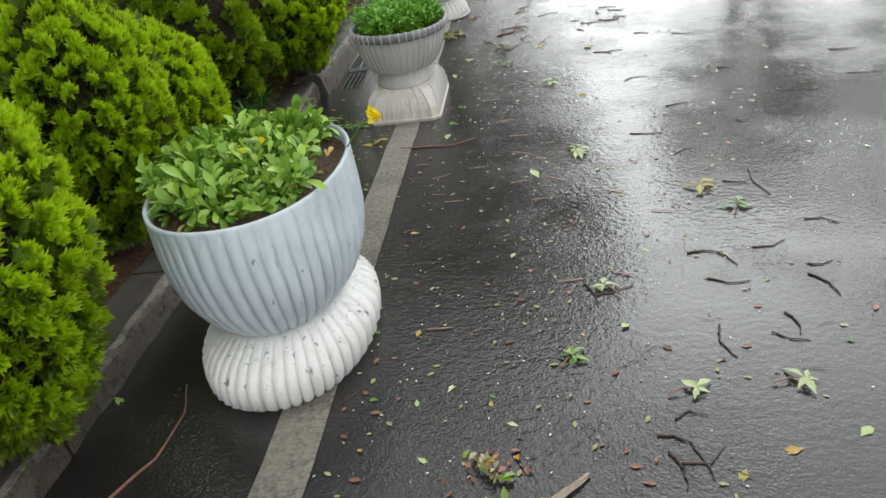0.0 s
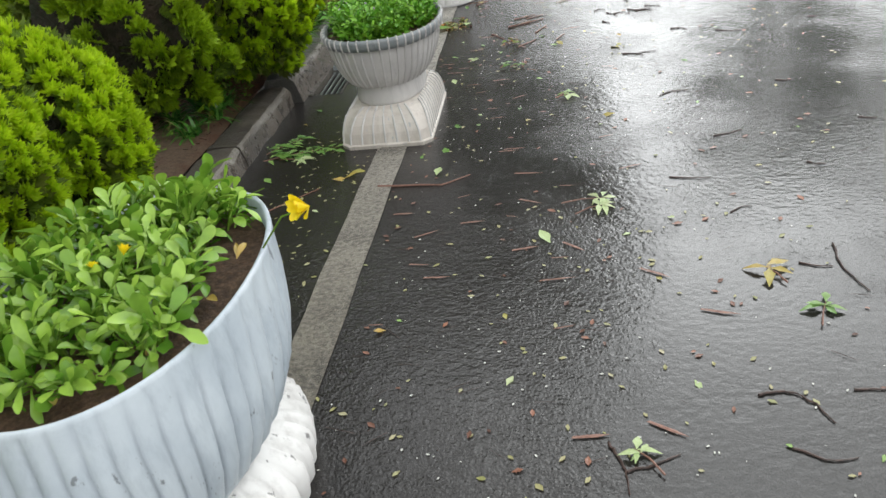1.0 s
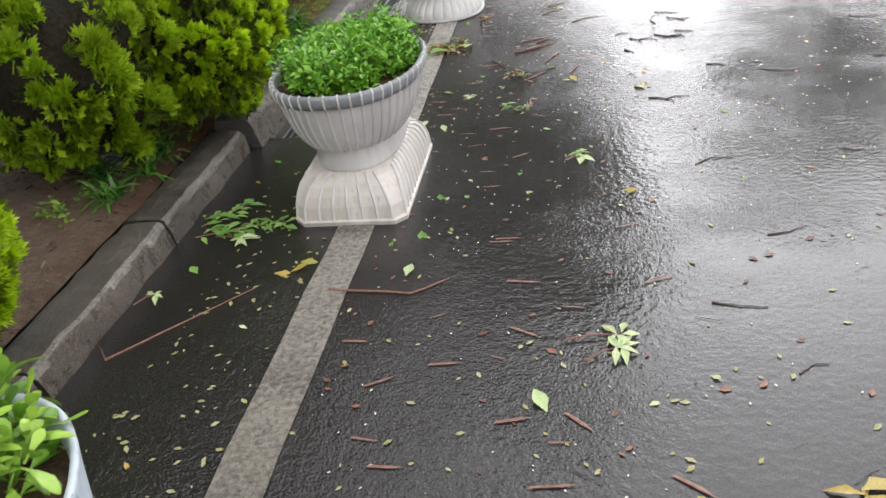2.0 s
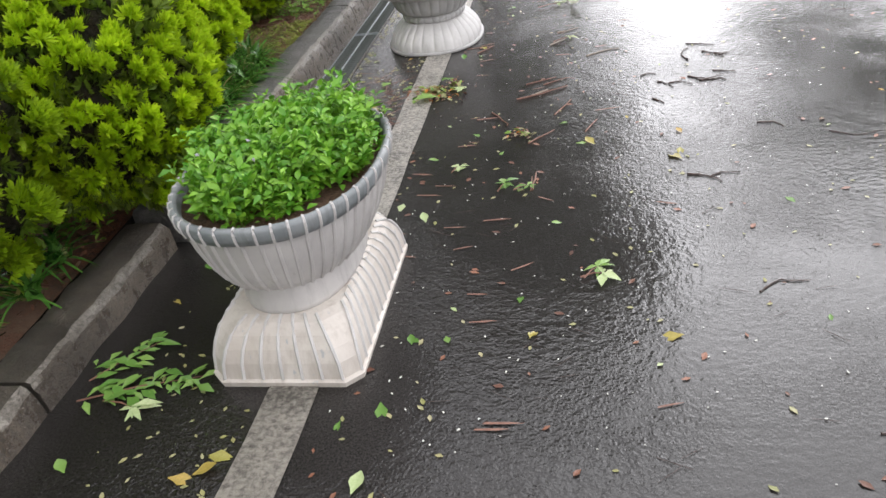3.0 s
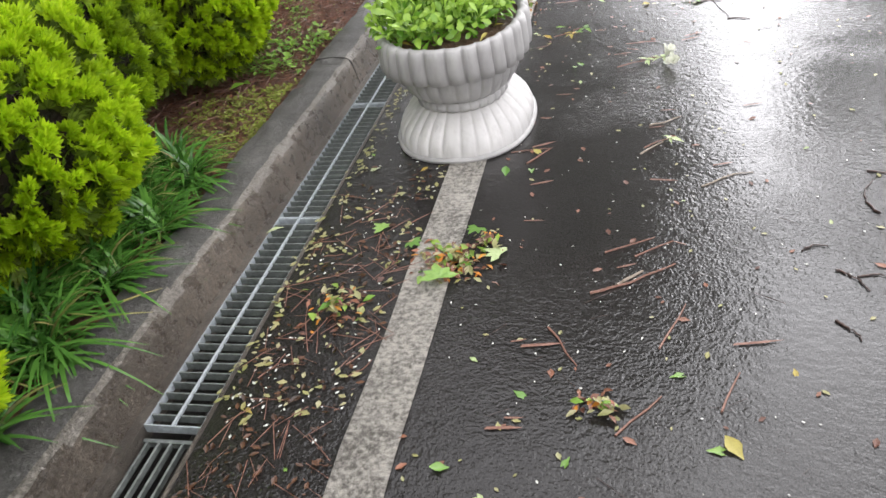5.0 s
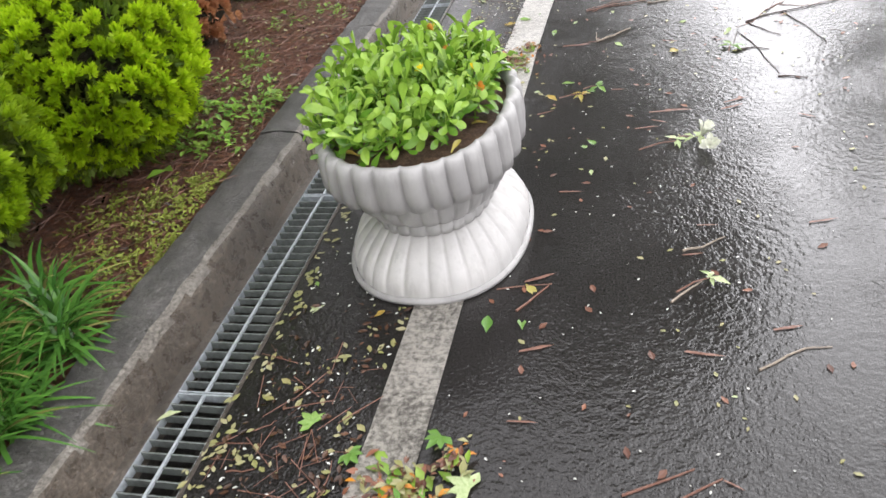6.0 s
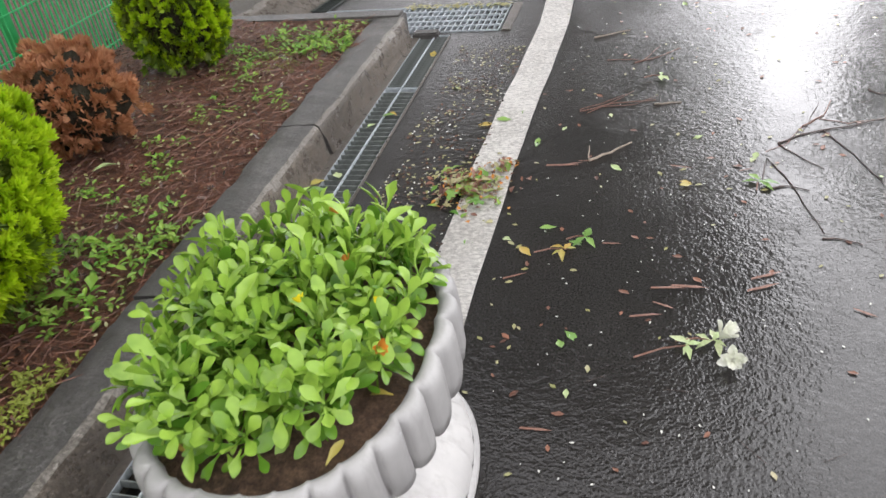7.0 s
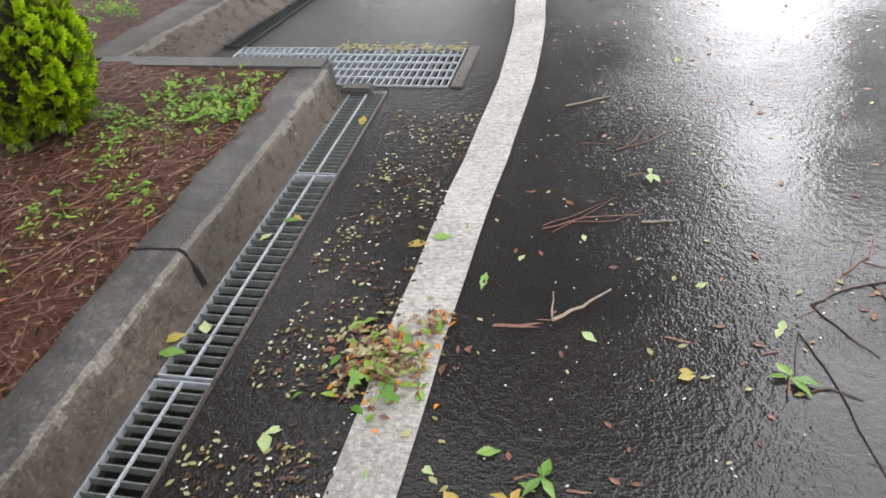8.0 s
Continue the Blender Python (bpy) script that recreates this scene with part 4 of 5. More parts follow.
    v, f, _ = joined([scatter("f", sh, ms) for sh, ms in zip(shapes, sets) if ms])
    child("foliage", mesh_of("foliage", v, f, mat), e)
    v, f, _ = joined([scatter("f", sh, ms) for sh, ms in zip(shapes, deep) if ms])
    child("inner_foliage", mesh_of("inner_foliage", v, f, inner or THUJA_INNER_SHADE), e, "deep green inner sprays, darkened as in shade")
    v, f = tube([(0, 0, -0.05), (0.01, 0, h * 0.3), (0, 0.01, h * 0.6)], [0.03, 0.025, 0.01], 7)
    child("trunk", mesh_of("trunk", v, f, TRUNK), e)
    return e


GOLD = "rounded golden-green thuja shrub growing in the mulch bed"
shrub("thuja_shrub", -0.91, 1.56, 0.41, 0.42, 1.13, THUJA, GOLD, 1)
shrub("thuja_shrub", -1.17, 2.84, 0.39, 0.40, 1.10, THUJA, GOLD, 9)
shrub("thuja_shrub", -1.19, 3.40, 0.42, 0.42, 0.85, THUJA, GOLD, 2)
shrub("thuja_shrub", -1.47, 4.88, 0.60, 0.55, 1.1, THUJA_DARK, "darker loose thuja shrub with brown shaded gaps", 3, 0.145, 0.058, 1.5, 66, 0.092, 0.2, -0.12)
shrub("thuja_shrub", -1.08, 5.40, 0.50, 0.50, 1.05, THUJA, GOLD, 4, 0.056, 0.054, 1.2, 12, 0.03, 0.14, -0.3)
shrub("thuja_shrub", -1.53, 6.60, 0.55, 0.57, 0.94, THUJA, GOLD, 5, 0.068, 0.056, 1.1, 16, 0.040)
shrub("thuja_shrub", -1.80, 7.45, 0.46, 0.46, 0.92, THUJA_DARK, "darker loose thuja shrub with brown shaded gaps", 10, 0.09, 0.06, 1.2, 22, 0.055)
shrub("thuja_shrub", -1.64, 8.22, 0.52, 0.52, 0.87, THUJA, GOLD, 6)
shrub("thuja_shrub", -1.88, 10.33, 0.27, 0.28, 0.70, THUJA, "small golden-green thuja shrub near the cross grate", 7, 0.055, 0.048)
shrub("dead_shrub", -1.86, 9.40, 0.25, 0.27, 0.46, THUJA_DEAD, "dead rust-brown conifer shrub in the bed", 8, 0.075, 0.045, 2.8, 15, 0.05, 0.08, -0.12, THUJA_DEAD)

# ---- green fence behind the shrubs ----
fence = empty("fence", pose(-2.6, 0.02, 0.1), "bright green welded mesh fence behind the shrubs", "fence")
for i in range(7):
    v, f = tube([(0, -2.0 + 2.0 * i - 0.05, -0.1), (0, -2.0 + 2.0 * i - 0.05, 1.35)], [0.03, 0.03], 12)
    child("post", mesh_of("post", v, f, FENCE, True), fence)
for i in range(7):
    bm = bmesh.new()
    y0 = -2.0 + 2.0 * i - 0.02
    for k in range(56 if i < 6 else 24):
        box(bm, 0.028, 0.036, y0 + 0.035 * k, y0 + 0.009 + 0.035 * k, 0.02, 1.28)
    for z in (0.08, 0.28, 0.48, 0.68, 0.88, 1.08, 1.24):
        box(bm, 0.035, 0.041, y0 - 0.03, y0 + (1.97 if i < 6 else 0.84), z, z + 0.007)
    part("mesh_panel", bm, FENCE, fence)

# the bed goes on behind the far kerb
bm = bmesh.new()
quad(bm, (-2.24, 11.10, 0.125), (-1.06, 17.0, 0.125), (-9.0, 17.0, 0.2), (-9.0, 11.05, 0.2))
me = bpy.data.meshes.new("planting_bed")
bm.to_mesh(me)
bm.free()
me.materials.append(MULCH)
tagged(new("planting_bed", me), "planting bed going on behind the far kerb", "planting bed", kind="structure")

# ---- low plants in the bed ----
def grass_clump(x, y, seed, blades=46, length=0.24):
    r = random.Random(seed)
    z = bed_height(x, y)
    pieces = []
    for i in range(blades):
        az, l, w = r.uniform(0, 6.3), length * r.uniform(0.55, 1.15), r.uniform(0.010, 0.019)
        bx, by = r.uniform(-0.035, 0.035), r.uniform(-0.035, 0.035)
        up, n = r.uniform(0.35, 1.4), 6
        vs, fs = [], []
        for k in range(n + 1):
            t = k / n
            d = l * (t * math.cos(up) + 0.25 * t * t)
            h = l * (t * math.sin(up) - 0.62 * t * t * (1.2 - 0.5 * math.sin(up)))
            ww = w * (1 - t ** 2) * 0.5 + 0.0006
            c, s = math.cos(az), math.sin(az)
            vs += [(bx + c * d - s * ww, by + s * d + c * ww, max(h, -0.06) + 0.005), (bx + c * d + s * ww, by + s * d - c * ww, max(h, -0.06) + 0.005)]
        for k in range(n):
            fs.append((2 * k, 2 * k + 1, 2 * k + 3, 2 * k + 2))
        pieces.append((np.array(vs), fs))
    v, f, _ = joined(pieces)
    e = empty("grass_clump", pose(x, y, z), "clump of dark green arching strap-leaved grass by the kerb", "grass", "strap-leaved grass clumps")
    child("leaf_tuft", mesh_of("leaf_tuft", v, f, GRASS, True), e)
    old = r.sample(pieces, max(2, blades // 9))
    v, f, _ = joined([(p[0] * (1.06, 1.06, 0.9) + (0, 0, 0.004), p[1]) for p in old])
    child("old_leaves", mesh_of("old_leaves", v, f, GRASS_OLD, True), e, "yellowed old leaves")
    return e


for i in range(40):
    y = 5.94 + 1.3 * (i / 40)
    grass_clump(gut(y, -1.03) - 0.34 * ((i * 7) % 10) / 10, y + 0.05 * ((i * 3) % 5 - 2), 100 + i, 44, 0.25 + 0.08 * ((i * 5) % 4) / 4)
for i, (x, y) in enumerate([(-1.08, 4.78), (-1.2, 4.95), (-1.12, 4.55), (-1.1, 5.0), (-1.28, 4.75)]):
    grass_clump(x, y, 140 + i, 46, 0.19)


def weeds(name, centres, mat, label, seed, per=26, spread=0.13, size=(0.018, 0.04)):
    r = random.Random(seed)
    shape = leaf_shape(1.0, 0.62, 0.15, 3, 0.5, 0.1, 0.3, 1.4)
    spots = []
    for cx, cy in centres:
        for i in range(max(1, per // 8)):
            px, py = cx + r.gauss(0, spread), cy + r.gauss(0, spread)
            for k in range(8):
                x, y = px + r.gauss(0, size[1] * 0.35), py + r.gauss(0, size[1] * 0.35)
                x = min(x, gut(y, -0.955) - 0.04)
                spots.append(turn(x, y, bed_height(x, y) + r.uniform(0.0, 0.9) * size[1], k * 0.8 + r.uniform(-0.4, 0.4), r.uniform(0.05, 0.9), r.uniform(-0.4, 0.4), r.uniform(*size)))
    return litter(name, shape, spots, mat, label, "weeds")


WEEDS = "bright green low weeds on the mulch"
weeds("weeds", [(-1.37, 10.6), (-1.22, 10.5), (-1.3, 10.66), (-1.18, 10.8), (-1.45, 10.75), (-1.12, 10.6), (-1.25, 4.42), (-1.2, 8.3), (-1.3, 8.45), (-1.15, 5.2), (-1.4, 8.62), (-1.36, 8.3), (-1.5, 8.5), (-1.2, 8.6), (-1.1, 8.75), (-2.4, 11.3), (-2.5, 11.5), (-2.35, 11.7), (-2.55, 11.8)], WEED, WEEDS, 61, 110, 0.07, (0.012, 0.042))
weeds("weeds", [(-1.54, 10.42), (-1.55, 10.25), (-1.42, 10.1), (-1.47, 9.74), (-1.6, 9.0), (-1.3, 8.9), (-1.66, 10.5), (-1.25, 9.9), (-1.5, 9.35), (-1.35, 9.2)], WEED, WEEDS, 64, 80, 0.06, (0.01, 0.032))
weeds("moss_patch", [(-1.1, 7.75), (-1.18, 7.88), (-1.22, 7.6), (-1.1, 8.0), (-1.08, 7.5), (-1.14, 7.35), (-1.05, 7.62), (-1.3, 7.75), (-1.08, 7.9)], MOSS, "yellowish creeping moss and sedum by the kerb", 62, 230, 0.075, (0.009, 0.022))
weeds("moss_patch", [(-1.35, 7.9), (-1.45, 7.7), (-1.3, 10.3), (-1.5, 10.45), (-1.3, 7.4)], MOSS, "yellowish creeping moss and sedum by the kerb", 63, 130, 0.09, (0.008, 0.018))
for i, (x, y, az, s) in enumerate([(-1.60, 9.22, 2.6, 0.11), (-1.18, 8.42, 0.4, 0.08), (-1.22, 8.38, 2.0, 0.09), (-1.5, 10.75, 1.0, 0.09), (-1.44, 10.7, 3.0, 0.1), (-1.3, 8.1, 4.2, 0.07), (-1.33, 8.02, 5.2, 0.08)]):
    v, f = scatter("l", leaf_shape(s, s * 0.55, 0.2, 5, 0.42, 0, 0.2, 1.4), [turn(0, 0, 0, az, 0.35, 0.2)])
    ob = new("broad_leaf", mesh_of("broad_leaf", v, f, LITTER_PALE if i == 0 else WEED, True))
    ob.location = (x, y, bed_height(x, y) + 0.02)
    tagged(ob, "pale fallen leaf lying on the mulch" if i == 0 else "broad green weed leaf rising from the mulch", "leaf", "broad leaves in the bed")

# ---- fallen leaves, sprigs and twigs on the road ----
LEAF_SHAPES = [leaf_shape(1.0, 0.5, 0.1, 5, 0.45, 0.0, 0.12, 1.3), leaf_shape(1.0, 0.62, 0.16, 5, 0.5, 0.0, -0.15, 1.5), leaf_shape(1.0, 0.38, 0.2, 5, 0.45, 0.0, 0.2, 1.2)]
KINDS = {"green": (LITTER_GREEN, "fresh green fallen leaf"), "yellow": (LITTER_YELLOW, "yellowing fallen leaf"), "pale": (LITTER_PALE, "pale leaf lying underside up")}
LEAF_MESH = {}
for kind, (mat, _) in KINDS.items():
    for i, sh in enumerate(LEAF_SHAPES):
        LEAF_MESH[kind, i] = mesh_of("fallen_leaf", [(x, y - 0.5, z + 0.02) for x, y, z in sh[0]], sh[1], mat, True)


def fallen(x, y, kind, size, az=None, z=0.002, where="on the wet asphalt"):
    ob = new("fallen_leaf", LEAF_MESH[kind, rng.randrange(3)])
    ob.matrix_basis = Matrix(turn(x, y, z, rng.uniform(0, 6.3) if az is None else az, rng.uniform(-0.08, 0.12), rng.uniform(-0.12, 0.12), size).tolist())
    return tagged(ob, KINDS[kind][1] + " " + where, "leaf", "fallen leaves")


def sprig(x, y, kind, leaves, size, az, label, reach=0.12):
    """A torn twig end with its leaves."""
    e = empty("leaf_sprig", pose(x, y, 0.006), label, "sprig", "leaf sprigs")
    r = random.Random(int(x * 1000) + int(y * 77))
    c, s = math.cos(az), math.sin(az)
    pts = [(-c * reach, -s * reach, 0.003), (-c * reach * 0.3, -s * reach * 0.3 + 0.008, 0.008), (c * reach * 0.5, s * reach * 0.5, 0.005)]
    v, f = tube(pts, [0.003, 0.0025, 0.001], 5)
    child("stalk", mesh_of("stalk", v, f, BARK_RED), e)
    for i in range(leaves):
        if leaves > 9:
            t, way = -0.9 + 1.4 * i / leaves, az + (0.75 if i % 2 else -0.75) + r.uniform(-0.45, 0.45)
        else:
            t, way = 0.4 - 0.25 * r.random(), az + (i / (leaves - 1) - 0.5) * 4.4 + r.uniform(-0.6, 0.6)
        long = size * r.uniform(0.5, 1.2)
        side = 0.0 if leaves <= 9 else r.gauss(0, 0.022)
        x1, y1 = c * reach * t - s * side + math.cos(way) * long * 0.5, s * reach * t + c * side + math.sin(way) * long * 0.5
        m = Matrix(turn(x1, y1, 0.004 + 0.006 * r.random() + 0.04 * long, way - math.pi / 2, r.uniform(-0.04, 0.12), r.uniform(-0.2, 0.2), long).tolist())
        child("leaf", LEAF_MESH[kind, r.choice((0, 2, 2))], e, "", m)
    return e


def twig(points, radius, mat, label, forks=()):
    e = empty("twig", pose(points[0][0], points[0][1], 0.0), label, "twig", "fallen twigs")
    o = Vector((points[0][0], points[0][1], 0))

    def run(p, r0, name):
        q = []
        for a, b in zip(p, p[1:]):
            for k in range(3):
                t = k / 3
                q.append((a[0] + (b[0] - a[0]) * t + rng.uniform(-1, 1) * 0.004 - o.x, a[1] + (b[1] - a[1]) * t + rng.uniform(-1, 1) * 0.004 - o.y, r0 * 0.7 + 0.001))
        q.append((p[-1][0] - o.x, p[-1][1] - o.y, r0 * 0.5 + 0.001))
        n = len(q)
        v, f = tube(q, [r0 * (1 - 0.6 * i / n) for i in range(n)], 5)
        child(name, mesh_of(name, v, f, mat), e)

    run(points, radius, "stem")
    for fk in forks:
        run(fk, radius * 0.6, "side_branch")
    return e


G, Y, P = "green", "yellow", "pale"
# leaves, stretch by stretch along the walk
for x, y, k, s in [(1.12, 1.4, Y, 0.05), (1.26, 1.48, Y, 0.06), (0.32, 1.5, P, 0.045), (1.46, 1.54, P, 0.06), (0.56, 1.63, P, 0.035), (0.5, 1.72, Y, 0.035), (0.28, 1.74, P, 0.04), (0.14, 1.77, G, 0.04), (0.38, 1.81, P, 0.05), (-0.7, 1.83, G, 0.07), (0.75, 1.91, G, 0.05), (1.57, 1.93, G, 0.045), (0.93, 2.08, P, 0.04), (0.57, 2.63, P, 0.045), (0.15, 2.89, Y, 0.04), (0.68, 3.44, P, 0.08), (0.98, 3.44, P, 0.04), (0.21, 4.11, P, 0.07), (-0.25, 4.11, Y, 0.08), (-0.61, 4.14, G, 0.06)]:
    fallen(x, y, k, s)
for x, y, k, s in [(-0.2, 4.14, Y, 0.07), (-0.18, 4.19, Y, 0.08), (0.11, 4.3, G, 0.05), (0.22, 4.36, G, 0.075), (0.26, 4.67, G, 0.045), (0.36, 4.67, G, 0.04), (0.25, 4.67, G, 0.045), (1.01, 4.68, Y, 0.08), (0.62, 4.7, Y, 0.045), (0.61, 4.7, Y, 0.05), (0.36, 4.83, P, 0.03), (0.57, 4.88, G, 0.05), (-0.63, 4.9, Y, 0.06), (-0.6, 5.12, G, 0.06), (0.68, 5.36, G, 0.04), (0.17, 5.43, P, 0.06), (1.52, 5.48, G, 0.05), (0.06, 5.53, P, 0.07), (0.53, 5.65, G, 0.06), (0.47, 5.67, G, 0.06), (0.26, 5.85, P, 0.06)]:
    fallen(x, y, k, s)
for x, y, k, s in [(1.16, 5.9, Y, 0.1), (1.19, 5.94, Y, 0.085), (0.13, 5.96, G, 0.05), (0.43, 6, G, 0.05), (0.79, 6.07, G, 0.07), (0.82, 6.08, Y, 0.07), (-0.45, 6.11, Y, 0.05), (1.21, 6.15, Y, 0.05), (0.3, 6.22, G, 0.05), (0.71, 6.32, G, 0.06), (0.15, 6.35, P, 0.03), (-0.54, 6.57, P, 0.06), (0.1, 7.43, G, 0.06), (0.2, 7.45, G, 0.07), (-0.24, 7.46, Y, 0.04), (-0.46, 7.47, P, 0.07), (0.21, 7.6, Y, 0.065), (0.31, 8.49, G, 0.045), (0.34, 8.53, G, 0.06), (0.14, 8.94, Y, 0.06)]:
    fallen(x, y, k, s)
for x, y, k, s in [(-0.07, 8.99, G, 0.09), (0.31, 9.01, G, 0.06), (0.06, 9.02, P, 0.05), (-0.37, 9.04, P, 0.08), (-0.36, 9.08, P, 0.06), (0.2, 9.09, G, 0.06), (0.67, 9.41, Y, 0.05), (0.67, 9.43, Y, 0.04), (0.41, 9.53, P, 0.05), (0.92, 9.62, P, 0.05), (0.93, 9.64, P, 0.045), (0.07, 9.74, G, 0.07), (0.07, 9.76, G, 0.07), (0.72, 9.8, P, 0.06), (0.17, 9.88, P, 0.04), (-0.19, 9.92, Y, 0.09), (-0.11, 9.96, G, 0.07), (-0.05, 10.03, G, 0.06), (-0.42, 10.33, P, 0.07), (-0.66, 10.8, Y, 0.08), (0.69, 11.49, P, 0.08)]:
    fallen(x, y, k, s)
for x, y, k, s in [(-0.78, 9.30, G, 0.09), (-0.80, 9.36, Y, 0.08), (-0.72, 9.41, P, 0.07), (-0.73, 9.89, P, 0.06), (-0.68, 10.0, G, 0.07), (-0.66, 10.02, Y, 0.05), (-0.72, 7.0, P, 0.07)]:
    fallen(x, y, k, s, z=0.014, where="on the steel grate")
sprig(-0.47, 4.46, G, 38, 0.07, 0.3, "torn green sprig lying beside the grey planter", 0.25)
sprig(-0.70, 3.96, P, 5, 0.07, 0.8, "small pale-leaved sprig lying by the old kerb", 0.06)
sprig(0.88, 3.65, P, 8, 0.075, 0.5, "sprig of pale green leaves on wet asphalt", 0.09)
sprig(1.49, 2.90, G, 6, 0.07, 1.2, "torn green sprig on the wet asphalt", 0.08)
sprig(0.90, 2.32, P, 7, 0.06, 2.2, "sprig of pale green leaves on wet asphalt", 0.07)
sprig(1.06, 1.73, P, 7, 0.06, 0.2, "sprig of pale green leaves on wet asphalt", 0.06)
sprig(1.40, 3.12, Y, 5, 0.08, 2.0, "yellowing torn sprig on the wet asphalt", 0.07)
sprig(0.82, 5.0, P, 6, 0.065, 0.2, "sprig of pale green leaves on wet asphalt", 0.06)
sprig(0.25, 5.85, P, 4, 0.05, 1.0, "small pale-leaved sprig on the wet asphalt", 0.04)
sprig(0.55, 5.65, G, 5, 0.06, 0.4, "torn green sprig on the wet asphalt", 0.05)
sprig(0.71, 7.65, P, 4, 0.055, 0.6, "small pale-leaved sprig on the wet asphalt", 0.09)
sprig(0.92, 9.42, G, 5, 0.065, 1.4, "torn green sprig on the wet asphalt", 0.05)
sprig(0.32, 9.03, G, 6, 0.06, 0.2, "torn green sprig on the wet asphalt", 0.05)
sprig(0.55, 10.42, P, 4, 0.06, 0.2, "small pale-leaved sprig on the wet asphalt", 0.06)
sprig(0.63, 8.50, P, 6, 0.055, 0.4, "pale green leaves torn off with the white blossom", 0.12)
flower_at(0.75, 8.55, 0.012, PETAL_WHITE, 0.07, "white blossom lying on the wet asphalt", False, 77, 0.5)
flower_at(0.78, 8.47, 0.012, PETAL_WHITE, 0.06, "white blossom lying on the wet asphalt", False, 78, 0.9)

sprig(-0.62, 4.60, G, 24, 0.075, 0.9, "torn green sprig lying beside the grey planter", 0.16)
sprig(-0.53, 4.36, P, 9, 0.07, -0.3, "torn green sprig lying beside the grey planter", 0.1)
sprig(0.74, 1.91, G, 6, 0.055, 0.9, "torn green sprig on the wet asphalt", 0.05)
sprig(1.36, 1.75, P, 7, 0.06, 0.1, "sprig of pale green leaves on wet asphalt", 0.07)
sprig(0.87, 3.72, P, 7, 0.07, 0.1, "sprig of pale green leaves on wet asphalt", 0.12)
sprig(0.81, 5.03, G, 5, 0.06, 0.9, "torn green sprig on the wet asphalt", 0.06)
sprig(0.46, 5.67, G, 5, 0.06, 1.2, "torn green sprig on the wet asphalt", 0.05)
sprig(0.71, 8.54, P, 6, 0.06, 0.1, "sprig of pale green leaves on wet asphalt", 0.08)
sprig(0.25, 8.95, Y, 5, 0.06, 0.2, "yellowing torn sprig on the wet asphalt", 0.08)

DARK = "thin dark wet twig on the asphalt"
THICK = "curved dark wet stick lying on the asphalt"
for pts in ([(0.94, 1.56), (1.02, 1.52), (1.05, 1.39)], [(0.96, 1.49), (0.98, 1.36)], [(0.82, 2.38), (0.85, 2.3), (0.855, 2.21)], [(1.22, 2.05), (1.2, 1.97), (1.23, 1.88)], [(1.43, 2.1), (1.45, 2.05), (1.44, 1.98)], [(1.58, 2.33), (1.62, 2.27), (1.63, 2.18)], [(1.22, 2.54), (1.31, 2.54), (1.37, 2.43)], [(1.64, 3.29), (1.62, 3.15), (1.65, 3.0)], [(1.34, 6.85), (1.42, 6.8), (1.5, 6.84)], [(1.19, 5.72), (1.26, 5.7), (1.31, 5.64)], [(1.37, 7.12), (1.35, 7.22), (1.4, 7.33)], [(1.46, 7.24), (1.56, 7.12)], [(1.38, 6.78), (1.5, 6.79)], [(1.18, 6.8), (1.25, 6.7)], [(1.13, 6.56), (1.18, 6.48)]):
    a, b, c = [Vector(p) for p in (pts if len(pts) == 3 else (pts[0], ((pts[0][0] + pts[1][0]) / 2 + 0.015, (pts[0][1] + pts[1][1]) / 2), pts[1]))]
    b = b * 2 - (a + c) / 2
    twig([tuple(a * (1 - t) ** 2 + b * 2 * t * (1 - t) + c * t * t) for t in (0, 0.25, 0.5, 0.75, 1)], 0.0042, BARK, THICK)
twig([(1.02, 9.75), (1.12, 9.83), (1.3, 9.9), (1.5, 10.0)], 0.004, BARK, "forked dark branch lying on the wet road", [[(1.12, 9.83), (1.17, 9.98), (1.22, 10.13)], [(1.2, 9.86), (1.28, 9.66), (1.34, 9.45)], [(1.02, 9.75), (1.1, 9.62), (1.16, 9.55)]])
twig([(0.94, 9.44), (0.97, 9.62), (1.02, 9.5), (1.06, 9.3), (1.1, 9.12)], 0.003, BARK, DARK)
twig([(1.13, 9.9), (1.22, 10.0), (1.27, 10.15)], 0.003, BARK_RED, DARK, [[(1.13, 9.9), (1.05, 9.75), (0.97, 9.68)], [(1.2, 9.97), (1.3, 9.93), (1.4, 9.96)]])
RED = "reddish dry twig bundle on the wet asphalt"
twig([(0.22, 10.05), (0.36, 10.13), (0.55, 10.17)], 0.0025, BARK_RED, RED, [[(0.25, 10.03), (0.4, 10.2), (0.45, 10.27)], [(0.3, 10.1), (0.46, 10.12), (0.56, 10.22)], [(0.22, 10.07), (0.34, 10.16), (0.42, 10.24)]])
twig([(0.3, 9.59), (0.38, 9.66), (0.46, 9.75)], 0.006, BARK_PALE, "pale broken stick on the wet asphalt", [[(0.3, 9.6), (0.29, 9.72)]])
twig([(0.54, 10.12), (0.66, 10.14)], 0.004, BARK_PALE, "pale broken stick on the wet asphalt")
twig([(0.21, 10.98), (0.4, 11.09)], 0.004, BARK_PALE, "pale broken stick on the wet asphalt")
twig([(0.44, 10.61), (0.55, 10.68), (0.66, 10.8)], 0.0025, BARK_RED, RED, [[(0.48, 10.64), (0.56, 10.84)], [(0.3, 10.66), (0.46, 10.66)]])
twig([(0.54, 6.70), (0.62, 6.78)], 0.006, BARK_PALE, "pale broken stick on the wet asphalt")
twig([(0.46, 6.66), (0.58, 6.72), (0.72, 6.82)], 0.005, BARK_RED, RED)
